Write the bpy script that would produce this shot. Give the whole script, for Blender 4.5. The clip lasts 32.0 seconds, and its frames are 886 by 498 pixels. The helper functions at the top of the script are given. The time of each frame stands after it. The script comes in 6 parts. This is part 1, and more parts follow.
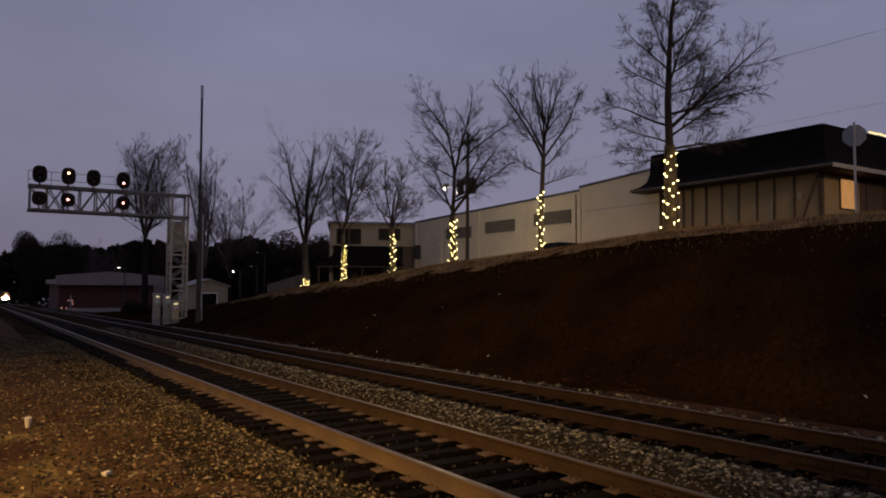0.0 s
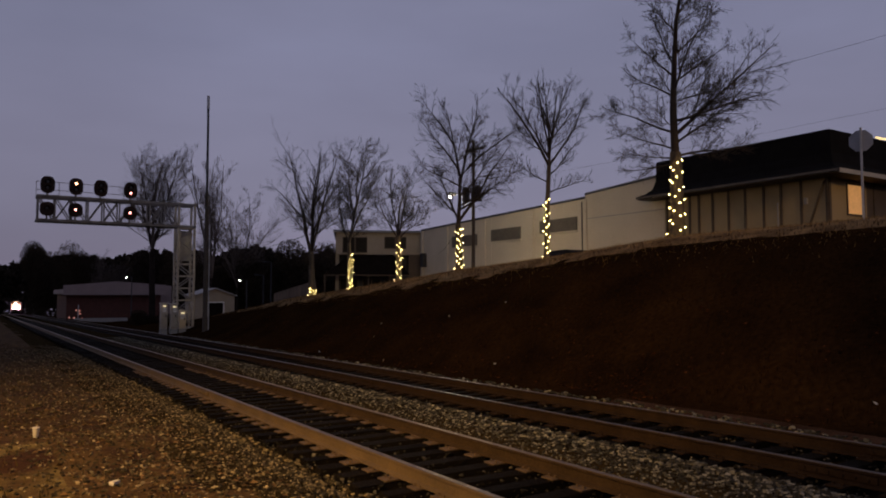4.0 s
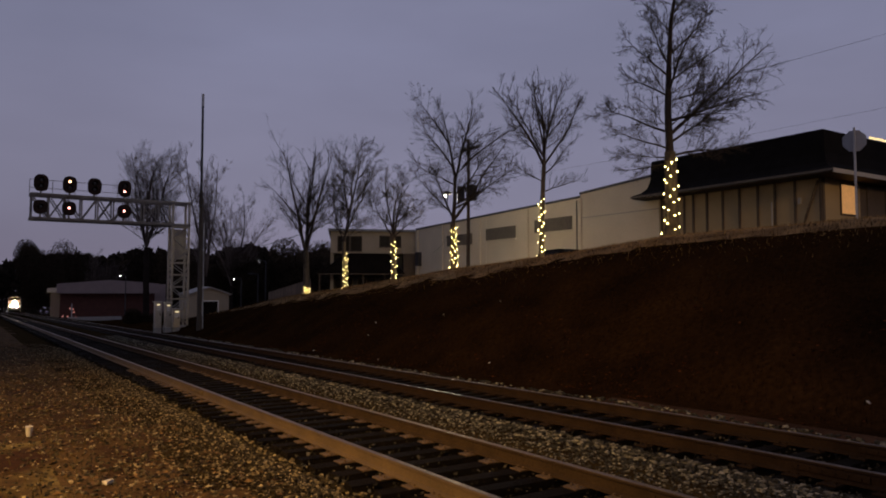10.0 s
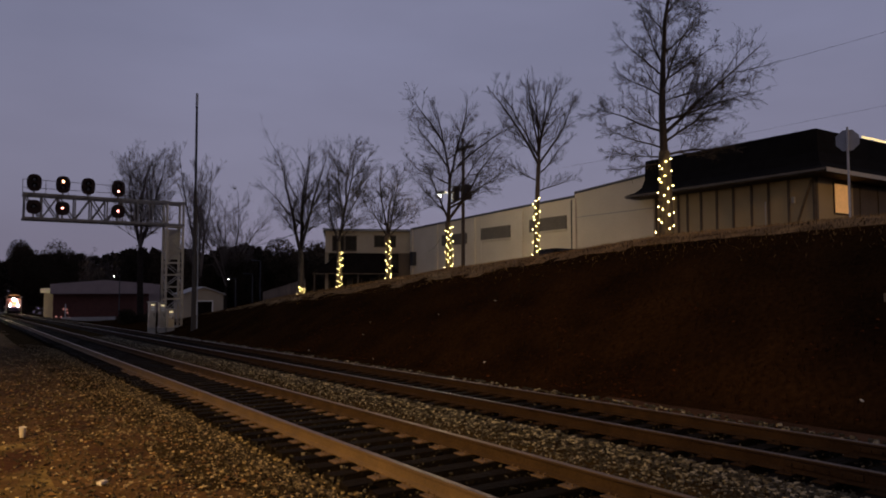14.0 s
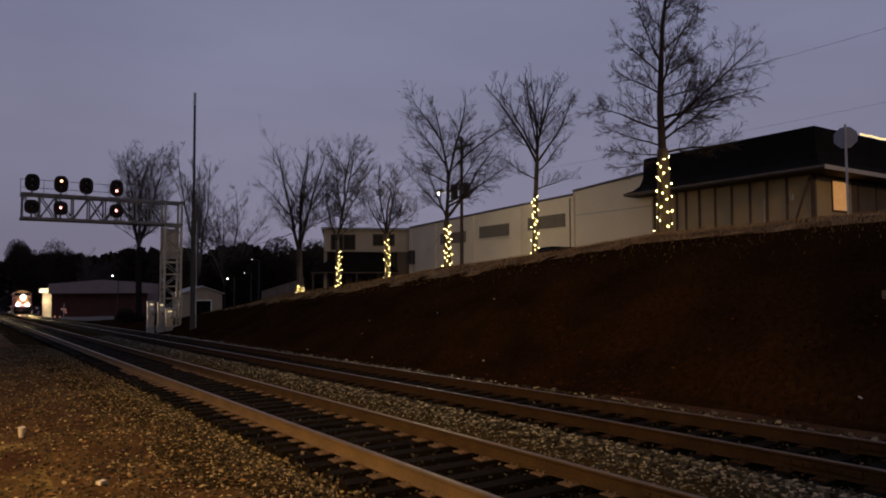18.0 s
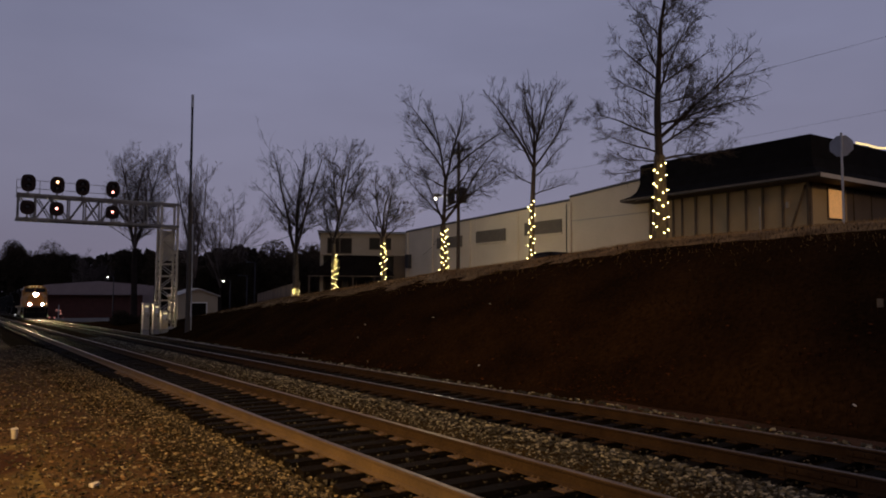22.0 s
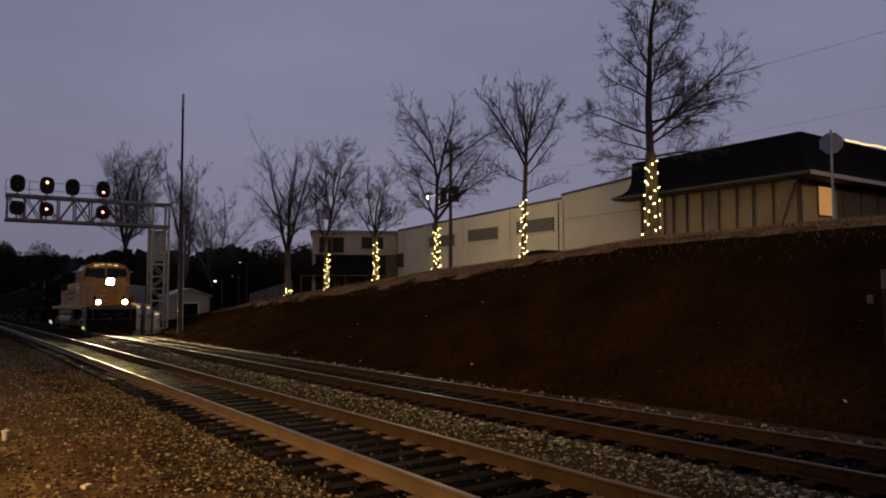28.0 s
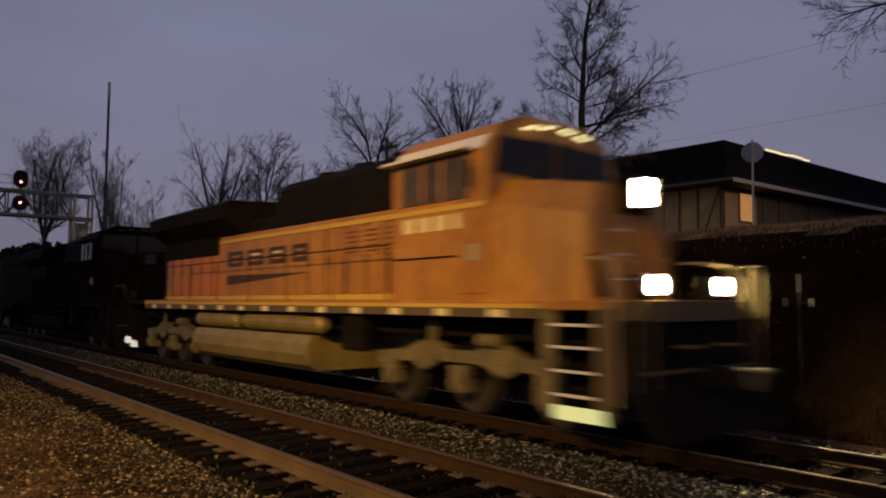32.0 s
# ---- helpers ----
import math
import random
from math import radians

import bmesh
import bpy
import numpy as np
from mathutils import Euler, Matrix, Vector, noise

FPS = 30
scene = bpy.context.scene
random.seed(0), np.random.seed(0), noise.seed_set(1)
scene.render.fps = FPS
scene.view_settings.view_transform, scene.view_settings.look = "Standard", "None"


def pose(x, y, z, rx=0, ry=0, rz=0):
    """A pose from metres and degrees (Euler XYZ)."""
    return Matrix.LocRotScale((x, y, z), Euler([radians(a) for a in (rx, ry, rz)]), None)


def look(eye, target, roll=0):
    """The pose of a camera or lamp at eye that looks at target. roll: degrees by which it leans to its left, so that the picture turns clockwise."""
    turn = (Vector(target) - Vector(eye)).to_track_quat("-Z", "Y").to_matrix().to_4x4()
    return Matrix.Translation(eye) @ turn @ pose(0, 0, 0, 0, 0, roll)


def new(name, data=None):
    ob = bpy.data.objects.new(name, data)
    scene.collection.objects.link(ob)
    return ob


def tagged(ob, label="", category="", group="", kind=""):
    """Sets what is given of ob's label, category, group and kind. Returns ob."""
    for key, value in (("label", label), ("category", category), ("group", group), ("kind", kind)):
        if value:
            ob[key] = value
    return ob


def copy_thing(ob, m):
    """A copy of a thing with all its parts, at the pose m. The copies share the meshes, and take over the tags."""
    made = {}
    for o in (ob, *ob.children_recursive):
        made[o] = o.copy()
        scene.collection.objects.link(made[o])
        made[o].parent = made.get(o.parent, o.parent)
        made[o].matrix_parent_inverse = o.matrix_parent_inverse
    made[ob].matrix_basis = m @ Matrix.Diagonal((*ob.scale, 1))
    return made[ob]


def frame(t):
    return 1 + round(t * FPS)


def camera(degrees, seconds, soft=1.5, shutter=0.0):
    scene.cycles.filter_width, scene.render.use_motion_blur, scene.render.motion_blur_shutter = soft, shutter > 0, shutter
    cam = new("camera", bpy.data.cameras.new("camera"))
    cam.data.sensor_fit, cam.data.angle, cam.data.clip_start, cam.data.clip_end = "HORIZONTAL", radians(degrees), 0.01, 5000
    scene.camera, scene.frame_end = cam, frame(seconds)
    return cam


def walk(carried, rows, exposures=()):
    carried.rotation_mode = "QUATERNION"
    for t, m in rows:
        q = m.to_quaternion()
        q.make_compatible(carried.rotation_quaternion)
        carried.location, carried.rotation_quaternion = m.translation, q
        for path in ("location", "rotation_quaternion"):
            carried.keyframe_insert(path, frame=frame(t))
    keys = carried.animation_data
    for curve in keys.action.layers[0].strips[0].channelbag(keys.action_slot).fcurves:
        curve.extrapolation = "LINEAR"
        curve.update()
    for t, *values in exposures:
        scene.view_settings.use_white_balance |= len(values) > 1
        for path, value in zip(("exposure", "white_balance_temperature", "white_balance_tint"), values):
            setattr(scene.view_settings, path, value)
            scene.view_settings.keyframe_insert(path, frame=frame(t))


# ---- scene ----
cam = camera(62.69, 32.0, soft=1.9, shutter=0.8)
EYE = (0.0, 0.0, 1.84)
# seconds, heading (degrees right of the line of the track), tilt up, lean
PATH = [
    (0.0, 32.844, 2.912, -0.273),
    (0.5, 32.781, 2.935, -0.182),
    (1.0, 32.709, 2.926, -0.122),
    (1.5, 32.571, 2.998, -0.108),
    (2.0, 32.446, 3.129, -0.113),
    (2.5, 32.382, 3.280, -0.097),
    (3.0, 32.329, 3.432, -0.053),
    (3.5, 32.349, 3.544, 0.009),
    (5.5, 32.445, 3.542, -0.020),
    (6.0, 32.505, 3.542, -0.019),
    (6.5, 32.567, 3.470, -0.018),
    (7.0, 32.589, 3.408, -0.045),
    (7.5, 32.568, 3.382, -0.098),
    (8.0, 32.569, 3.392, -0.092),
    (8.5, 32.623, 3.405, -0.036),
    (9.0, 32.642, 3.396, 0.002),
    (9.5, 32.691, 3.412, -0.013),
    (10.0, 32.770, 3.462, -0.054),
    (10.5, 32.839, 3.469, 0.015),
    (11.0, 32.927, 3.474, 0.017),
    (11.5, 32.955, 3.486, -0.025),
    (12.0, 33.016, 3.493, -0.036),
    (12.5, 33.064, 3.490, -0.040),
    (13.0, 33.131, 3.500, -0.001),
    (13.5, 33.203, 3.482, 0.017),
    (14.0, 33.178, 3.428, 0.056),
    (14.5, 33.186, 3.410, 0.081),
    (16.5, 33.262, 3.321, 0.225),
    (17.0, 33.264, 3.304, 0.217),
    (17.5, 33.260, 3.313, 0.250),
    (18.0, 33.283, 3.310, 0.249),
    (18.5, 33.326, 3.355, 0.172),
    (19.0, 33.259, 3.506, 0.034),
    (19.5, 33.360, 3.584, -0.018),
    (20.0, 33.404, 3.620, -0.122),
    (20.5, 33.471, 3.626, -0.164),
    (21.0, 33.532, 3.665, -0.172),
    (21.5, 33.534, 3.655, -0.201),
    (22.0, 33.564, 3.655, -0.243),
    (22.5, 33.503, 3.695, -0.288),
    (23.0, 33.462, 3.682, -0.263),
    (23.5, 33.347, 3.774, -0.261),
    (24.0, 33.368, 3.812, -0.269),
    (24.5, 33.371, 3.796, -0.227),
    (25.0, 33.454, 3.772, -0.187),
    (25.5, 33.557, 3.771, -0.136),
    (27.5, 34.035, 3.552, 0.055),
    (28.0, 34.173, 3.555, 0.080),
    (28.5, 34.212, 3.554, 0.139),
    (29.0, 34.357, 3.599, 0.139),
    (29.5, 34.766, 3.620, -0.001),
    (30.0, 35.678, 3.632, 0.004),
    (30.5, 37.161, 3.616, -0.188),
    (31.0, 38.154, 3.557, -0.349),
    (31.5, 38.786, 3.526, -0.482),
    (32.0, 39.340, 3.486, -0.574),
]


def head_pose(yaw, tilt, lean):
    return Matrix.Translation(EYE) @ Euler((0, 0, radians(-yaw))).to_matrix().to_4x4() @ Euler((radians(90 + tilt), 0, 0)).to_matrix().to_4x4() @ Euler((0, 0, radians(-lean))).to_matrix().to_4x4()


walk(cam, [(t, head_pose(a, b, c)) for t, a, b, c in PATH], [(0.0, 0.0), (28.0, 0.0), (30.0, -0.08), (32.0, -0.15)])

# ---- world and light ----
world = bpy.data.worlds.new("dusk_sky")
scene.world = world
world.use_nodes = True
wn, wl = world.node_tree.nodes, world.node_tree.links
wn.clear()
w_out = wn.new("ShaderNodeOutputWorld")
w_bg = wn.new("ShaderNodeBackground")
w_co = wn.new("ShaderNodeTexCoord")
w_sep = wn.new("ShaderNodeSeparateXYZ")
w_ramp = wn.new("ShaderNodeValToRGB")
w_map = wn.new("ShaderNodeMapping")
w_noise = wn.new("ShaderNodeTexNoise")
w_mix = wn.new("ShaderNodeMix")
w_cl = wn.new("ShaderNodeMapRange")
w_mix.data_type = "RGBA"
w_mix.blend_type = "MULTIPLY"
w_mix.inputs["Factor"].default_value = 1.0
wl.new(w_co.outputs["Generated"], w_sep.inputs[0])
wl.new(w_sep.outputs["Z"], w_ramp.inputs["Fac"])
els = w_ramp.color_ramp.elements
els[0].position, els[0].color = 0.0, (0.178, 0.155, 0.216, 1)
els[1].position, els[1].color = 1.0, (0.156, 0.163, 0.254, 1)
e = els.new(0.12)
e.color = (0.196, 0.188, 0.266, 1)
e = els.new(0.32)
e.color = (0.180, 0.184, 0.276, 1)
w_map.inputs["Scale"].default_value = (1.0, 1.0, 3.0)
wl.new(w_co.outputs["Generated"], w_map.inputs[0])
wl.new(w_map.outputs[0], w_noise.inputs["Vector"])
w_noise.inputs["Scale"].default_value = 2.2
w_noise.inputs["Detail"].default_value = 4.0
wl.new(w_noise.outputs["Fac"], w_cl.inputs["Value"])
w_cl.inputs["From Min"].default_value, w_cl.inputs["From Max"].default_value = 0.3, 0.7
w_cl.inputs["To Min"].default_value, w_cl.inputs["To Max"].default_value = 0.90, 1.10
wl.new(w_ramp.outputs["Color"], w_mix.inputs["A"])
wl.new(w_cl.outputs["Result"], w_mix.inputs["B"])
w_dot = wn.new("ShaderNodeVectorMath")
w_dot.operation = "DOT_PRODUCT"
wl.new(w_co.outputs["Generated"], w_dot.inputs[0])
w_dot.inputs[1].default_value = (0.595, 0.761, 0.26)
w_thin = wn.new("ShaderNodeMapRange")
w_thin.inputs["From Min"].default_value, w_thin.inputs["From Max"].default_value = 0.84, 1.0
w_thin.inputs["To Min"].default_value, w_thin.inputs["To Max"].default_value = 0.95, 1.11
wl.new(w_dot.outputs["Value"], w_thin.inputs["Value"])
w_mul = wn.new("ShaderNodeMix")
w_mul.data_type = "RGBA"
w_mul.blend_type = "MULTIPLY"
w_mul.inputs["Factor"].default_value = 1.0
wl.new(w_mix.outputs["Result"], w_mul.inputs["A"])
wl.new(w_thin.outputs["Result"], w_mul.inputs["B"])
wl.new(w_mul.outputs["Result"], w_bg.inputs["Color"])
w_bg.inputs["Strength"].default_value = 1.06
wl.new(w_bg.outputs[0], w_out.inputs[0])


def lamp(name, kind, place, energy, colour, size=0.3, target=None, cone=120, blend=0.6):
    d = bpy.data.lights.new(name, kind)
    d.energy, d.color = energy, colour
    if kind == "SPOT":
        d.spot_size, d.spot_blend = radians(cone), blend
    if kind in ("POINT", "SPOT"):
        d.shadow_soft_size = size
    ob = new(name, d)
    ob.matrix_world = look(place, target) if target else pose(*place)
    return ob


# yard lamp inferred beside the camera, and an unseen fill for shop and crest
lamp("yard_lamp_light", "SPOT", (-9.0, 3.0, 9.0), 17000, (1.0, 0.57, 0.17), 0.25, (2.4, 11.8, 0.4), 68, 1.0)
lamp("shop_fill_light", "SPOT", (25.0, -3.0, 11.0), 3300, (1.0, 0.62, 0.26), 0.25, (25.0, 20.0, 4.0), 84, 1.0)

# ---- materials ----
def material(name, colour, rough=0.7, metal=0.0, var=0.25, scale=6.0, fine=60.0, bump=0.15, colour2=None, spec=0.5, island=0.0, stretch=(1, 1, 1), sharp=0.2, emit=None, power=0.0):
    m = bpy.data.materials.new(name)
    m.use_nodes = True
    n, l = m.node_tree.nodes, m.node_tree.links
    b = n["Principled BSDF"]
    b.inputs["Roughness"].default_value = rough
    b.inputs["Metallic"].default_value = metal
    b.inputs["Specular IOR Level"].default_value = spec
    co = n.new("ShaderNodeTexCoord")
    mp = n.new("ShaderNodeMapping")
    mp.inputs["Scale"].default_value = stretch
    l.new(co.outputs["Object"], mp.inputs[0])
    big = n.new("ShaderNodeTexNoise")
    big.inputs["Scale"].default_value = scale
    big.inputs["Detail"].default_value = 6
    small = n.new("ShaderNodeTexNoise")
    small.inputs["Scale"].default_value = fine
    small.inputs["Detail"].default_value = 3
    l.new(mp.outputs[0], big.inputs["Vector"])
    l.new(mp.outputs[0], small.inputs["Vector"])
    ramp = n.new("ShaderNodeMapRange")
    ramp.inputs["From Min"].default_value, ramp.inputs["From Max"].default_value = 0.5 - sharp, 0.5 + sharp
    l.new(big.outputs["Fac"], ramp.inputs["Value"])
    mix = n.new("ShaderNodeMix")
    mix.data_type = "RGBA"
    c2 = colour2 or tuple(c * (1 - var) for c in colour)
    mix.inputs["A"].default_value, mix.inputs["B"].default_value = (*colour, 1), (*c2, 1)
    l.new(ramp.outputs[0], mix.inputs["Factor"])
    val = n.new("ShaderNodeMapRange")
    val.inputs["From Min"].default_value, val.inputs["From Max"].default_value = 0.25, 0.75
    val.inputs["To Min"].default_value, val.inputs["To Max"].default_value = 1 - var * 0.8, 1 + var * 0.8
    l.new(small.outputs["Fac"], val.inputs["Value"])
    mul = n.new("ShaderNodeMix")
    mul.data_type, mul.blend_type = "RGBA", "MULTIPLY"
    mul.inputs["Factor"].default_value = 1.0
    l.new(mix.outputs["Result"], mul.inputs["A"])
    l.new(val.outputs[0], mul.inputs["B"])
    last = mul.outputs["Result"]
    if island:
        for src in ("Random Per Island",) if island > 1.0 else ("Random Per Island", "Random"):
            node = n.new("ShaderNodeNewGeometry" if src != "Random" else "ShaderNodeObjectInfo")
            mr = n.new("ShaderNodeMapRange")
            mr.inputs["To Min"].default_value, mr.inputs["To Max"].default_value = 1 - island, 1 + island
            if island > 0.8:
                pw = n.new("ShaderNodeMath")
                pw.operation = "POWER"
                pw.inputs[1].default_value = 2.6 if island < 1.0 else 4.0
                l.new(node.outputs[src], pw.inputs[0])
                l.new(pw.outputs[0], mr.inputs["Value"])
                mr.inputs["To Min"].default_value, mr.inputs["To Max"].default_value = (0.45, 2.4) if island < 1.0 else (0.34, 3.6)
            else:
                l.new(node.outputs[src], mr.inputs["Value"])
            mu = n.new("ShaderNodeMix")
            mu.data_type, mu.blend_type = "RGBA", "MULTIPLY"
            mu.inputs["Factor"].default_value = 1.0
            l.new(last, mu.inputs["A"])
            l.new(mr.outputs[0], mu.inputs["B"])
            last = mu.outputs["Result"]
    l.new(last, b.inputs["Base Color"])
    if bump:
        bp = n.new("ShaderNodeBump")
        bp.inputs["Strength"].default_value = bump
        bp.inputs["Distance"].default_value = 0.02
        l.new(small.outputs["Fac"], bp.inputs["Height"])
        l.new(bp.outputs[0], b.inputs["Normal"])
    if emit:
        b.inputs["Emission Color"].default_value = (*emit, 1)
        b.inputs["Emission Strength"].default_value = power
    return m


M_SOIL = material("dry_grass_soil", (0.135, 0.098, 0.032), 0.95, var=0.5, scale=0.8, fine=14, bump=0.6, sharp=0.09, colour2=(0.034, 0.015, 0.006), spec=0.06)
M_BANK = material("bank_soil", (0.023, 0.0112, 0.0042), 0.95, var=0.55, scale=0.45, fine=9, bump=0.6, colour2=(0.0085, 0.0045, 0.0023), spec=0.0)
M_BALLAST = material("ballast_bed", (0.036, 0.025, 0.012), 0.9, var=0.5, scale=3, fine=40, bump=0.8, colour2=(0.016, 0.011, 0.006), spec=0.0)
M_TRACKBED = material("dark_track_bed", (0.015, 0.011, 0.006), 0.95, var=0.5, scale=3, fine=40, bump=0.6, colour2=(0.008, 0.006, 0.004), spec=0.0)
M_STONE = material("ballast_stone", (0.105, 0.083, 0.047), 0.85, var=0.4, scale=10, fine=80, bump=0.3, island=1.1, spec=0.06)
M_GREYSTONE = material("grey_ballast_stone", (0.092, 0.085, 0.064), 0.85, var=0.4, scale=10, fine=80, bump=0.3, island=1.1, spec=0.08)
M_LITTER = material("leaf_strewn_soil", (0.074, 0.044, 0.017), 0.95, var=0.5, scale=1.6, fine=22, bump=0.6, sharp=0.12, colour2=(0.036, 0.018, 0.008), spec=0.04)
M_TIE = material("creosoted_timber", (0.008, 0.006, 0.004), 0.8, var=0.4, scale=4, fine=40, bump=0.6, stretch=(0.4, 4, 4), island=0.35, spec=0.04)
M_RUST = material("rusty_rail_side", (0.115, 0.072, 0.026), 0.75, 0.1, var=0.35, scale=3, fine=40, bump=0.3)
# Same rusty steel, darkened rail by rail for the weaker lamplight farther off.
M_SHADERAIL = material("shaded_rusty_rail_side", (0.052, 0.032, 0.015), 0.85, 0.1, var=0.35, scale=3, fine=40, bump=0.3, spec=0.08)
M_FARRAIL = material("far_shaded_rusty_rail_side", (0.032, 0.019, 0.010), 0.85, 0.1, var=0.35, scale=3, fine=40, bump=0.3, spec=0.05)
M_PLATE = material("rusty_tie_plate", (0.11, 0.068, 0.03), 0.75, 0.1, var=0.35, scale=6, fine=40, bump=0.3)
M_RAILTOP = material("polished_rail_head", (0.22, 0.15, 0.085), 0.44, 0.85, var=0.2, scale=3, fine=50, bump=0.05)
M_WALL = material("cream_painted_block", (0.56, 0.485, 0.36), 0.85, var=0.12, scale=0.6, fine=14, bump=0.15)
M_OFFICE = material("dull_cream_stucco", (0.40, 0.335, 0.245), 0.85, var=0.2, scale=0.7, fine=14, bump=0.15)
M_TAN = material("tan_siding", (0.36, 0.265, 0.135), 0.8, var=0.15, scale=1, fine=20, bump=0.1)
M_BLACKROOF = material("black_shingle", (0.010, 0.009, 0.009), 0.95, var=0.4, scale=2, fine=20, bump=0.4, spec=0.05)
M_BARK = material("bark", (0.062, 0.048, 0.036), 0.95, var=0.4, scale=8, fine=50, bump=0.6, spec=0.2)
# Trunk bark painted paler so that the glow of the bulbs shows on it.
M_TRUNK = material("glow_paled_bark", (0.13, 0.105, 0.075), 0.95, var=0.45, scale=7, fine=50, bump=0.7, spec=0.1, stretch=(1, 1, 0.4))
M_GALV = material("galvanised_steel", (0.42, 0.42, 0.42), 0.55, 0.4, var=0.2, scale=4, fine=30, bump=0.05)
M_BLACK = material("matt_black_paint", (0.011, 0.009, 0.007), 0.85, var=0.4, scale=3, fine=30, bump=0.08, spec=0.08)
M_ORANGE = material("orange_paint", (0.46, 0.215, 0.020), 0.40, var=0.4, scale=1.3, fine=14, bump=0.05, colour2=(0.31, 0.125, 0.014), stretch=(1, 1, 0.3))
M_BULB = material("warm_bulb", (0.9, 0.8, 0.5), 0.4, emit=(1.0, 0.74, 0.24), power=20.0, bump=0)
M_HEAD = material("headlight_glass", (0.9, 0.85, 0.7), 0.2, emit=(1.0, 0.78, 0.42), power=1700.0, bump=0)
M_BEAM = material("headlight_lamp", (0.9, 0.85, 0.7), 0.2, emit=(1.0, 0.72, 0.36), power=50000.0, bump=0)
M_RED = material("red_signal_lens", (0.6, 0.1, 0.08), 0.2, emit=(1.0, 0.32, 0.28), power=6.5, bump=0)
M_ORNAMENT = material("dim_red_bulb", (0.6, 0.1, 0.08), 0.2, emit=(1.0, 0.42, 0.34), power=0.5, bump=0)
M_TARGET = material("reddish_black_target", (0.042, 0.026, 0.021), 0.8, var=0.4, scale=3, fine=30, bump=0.08, spec=0.1)
M_ALU = material("bare_aluminium_cabinet", (0.62, 0.56, 0.45), 0.30, 0.85, var=0.15, scale=3, fine=30, bump=0.02)
M_MAST = material("galvanised_mast", (0.37, 0.33, 0.275), 0.42, 0.6, var=0.2, scale=3, fine=30, bump=0.03)
# Far rail heads given a darker colour in place of dim light on them.
M_FARHEAD = material("far_shaded_rail_head", (0.13, 0.095, 0.065), 0.42, 0.7, var=0.3, scale=3, fine=50, bump=0.05)
M_BRIDGE = material("weathered_bridge_steel", (0.23, 0.205, 0.18), 0.65, 0.3, var=0.3, scale=2.5, fine=30, bump=0.05)
M_SHEDWALL = material("faded_shed_paint", (0.36, 0.295, 0.205), 0.85, var=0.2, scale=0.9, fine=14, bump=0.15)
M_ORANGE_D = material("faded_red_orange_paint", (0.56, 0.185, 0.035), 0.5, var=0.25, scale=1.0, fine=20, bump=0.04)
M_YELLOW = material("yellow_sill_stripe", (0.60, 0.38, 0.045), 0.5, var=0.15, scale=2, fine=20, bump=0.02)
M_SILVER = material("dusty_silver_paint", (0.215, 0.175, 0.075), 0.55, 0.15, var=0.5, scale=2.5, fine=18, bump=0.1)
M_TANK = material("dusty_olive_tank_paint", (0.29, 0.225, 0.075), 0.5, 0.1, var=0.4, scale=2.0, fine=16, bump=0.08)
M_WHITE = material("white_paint", (0.78, 0.76, 0.70), 0.5, var=0.1, scale=4, fine=30, bump=0.02)
M_DARKGLASS = material("dark_cab_glass", (0.016, 0.013, 0.010), 0.12, var=0.3, scale=3, fine=10, bump=0, spec=0.22)
M_CABGLASS = material("dusty_cab_side_glass", (0.085, 0.062, 0.028), 0.3, var=0.5, scale=1.6, fine=10, bump=0, spec=0.4, colour2=(0.03, 0.022, 0.012))
M_STEEL = material("wheel_steel", (0.11, 0.09, 0.065), 0.5, 0.7, var=0.3, scale=4, fine=30, bump=0.1)
# Near-black body colour that carries the gloom round the second unit.
M_GLOOM = material("gloom_black_paint", (0.0075, 0.0048, 0.0034), 0.95, var=0.3, scale=1.5, fine=20, bump=0.05, spec=0.02)
M_SEAM = material("brown_orange_shadow_paint", (0.17, 0.065, 0.016), 0.7, var=0.3, scale=3, fine=20, bump=0.05)
M_FARTRUNK = material("dark_far_trunk", (0.030, 0.022, 0.018), 0.95, var=0.4, scale=2, fine=10, bump=0, spec=0.05)
M_SILL = material("grimy_tan_sill", (0.125, 0.09, 0.035), 0.7, var=0.4, scale=1.2, fine=20, bump=0.05)
M_HANDRAIL = material("worn_tan_handrail", (0.42, 0.30, 0.15), 0.55, var=0.3, scale=6, fine=30, bump=0.03)
M_DARKRED = material("dark_red_paint", (0.020, 0.0055, 0.0035), 0.9, var=0.3, scale=1.5, fine=20, bump=0.05)
M_CAR = material("dark_hopper_paint", (0.009, 0.0075, 0.006), 0.95, var=0.4, scale=1.5, fine=15, bump=0.1)
M_NUMBER = material("lit_number_board", (0.8, 0.75, 0.4), 0.4, emit=(1.0, 0.88, 0.42), power=1.5, bump=0)
M_STEPLIGHT = material("lit_step_plate", (0.7, 0.75, 0.5), 0.5, emit=(0.80, 0.90, 0.36), power=0.55, bump=0)
M_STEPWHITE = material("glow_white_step", (0.8, 0.8, 0.75), 0.5, emit=(1.0, 0.95, 0.85), power=0.6, bump=0)
M_REFLECT = material("reflective_tape", (0.88, 0.74, 0.36), 0.35, bump=0)
M_DEADLENS = material("unlit_lens", (0.03, 0.025, 0.02), 0.15, bump=0, var=0.1)
M_BROWNWALL = material("brown_panel_wall", (0.115, 0.082, 0.052), 0.85, var=0.3, scale=1.2, fine=14, bump=0.1)
M_EAVES = material("brown_grey_eaves", (0.12, 0.10, 0.08), 0.85, var=0.25, scale=2, fine=20, bump=0.05)
M_BATTEN = material("dark_brown_batten", (0.098, 0.070, 0.044), 0.8, var=0.3, scale=4, fine=30, bump=0.2)
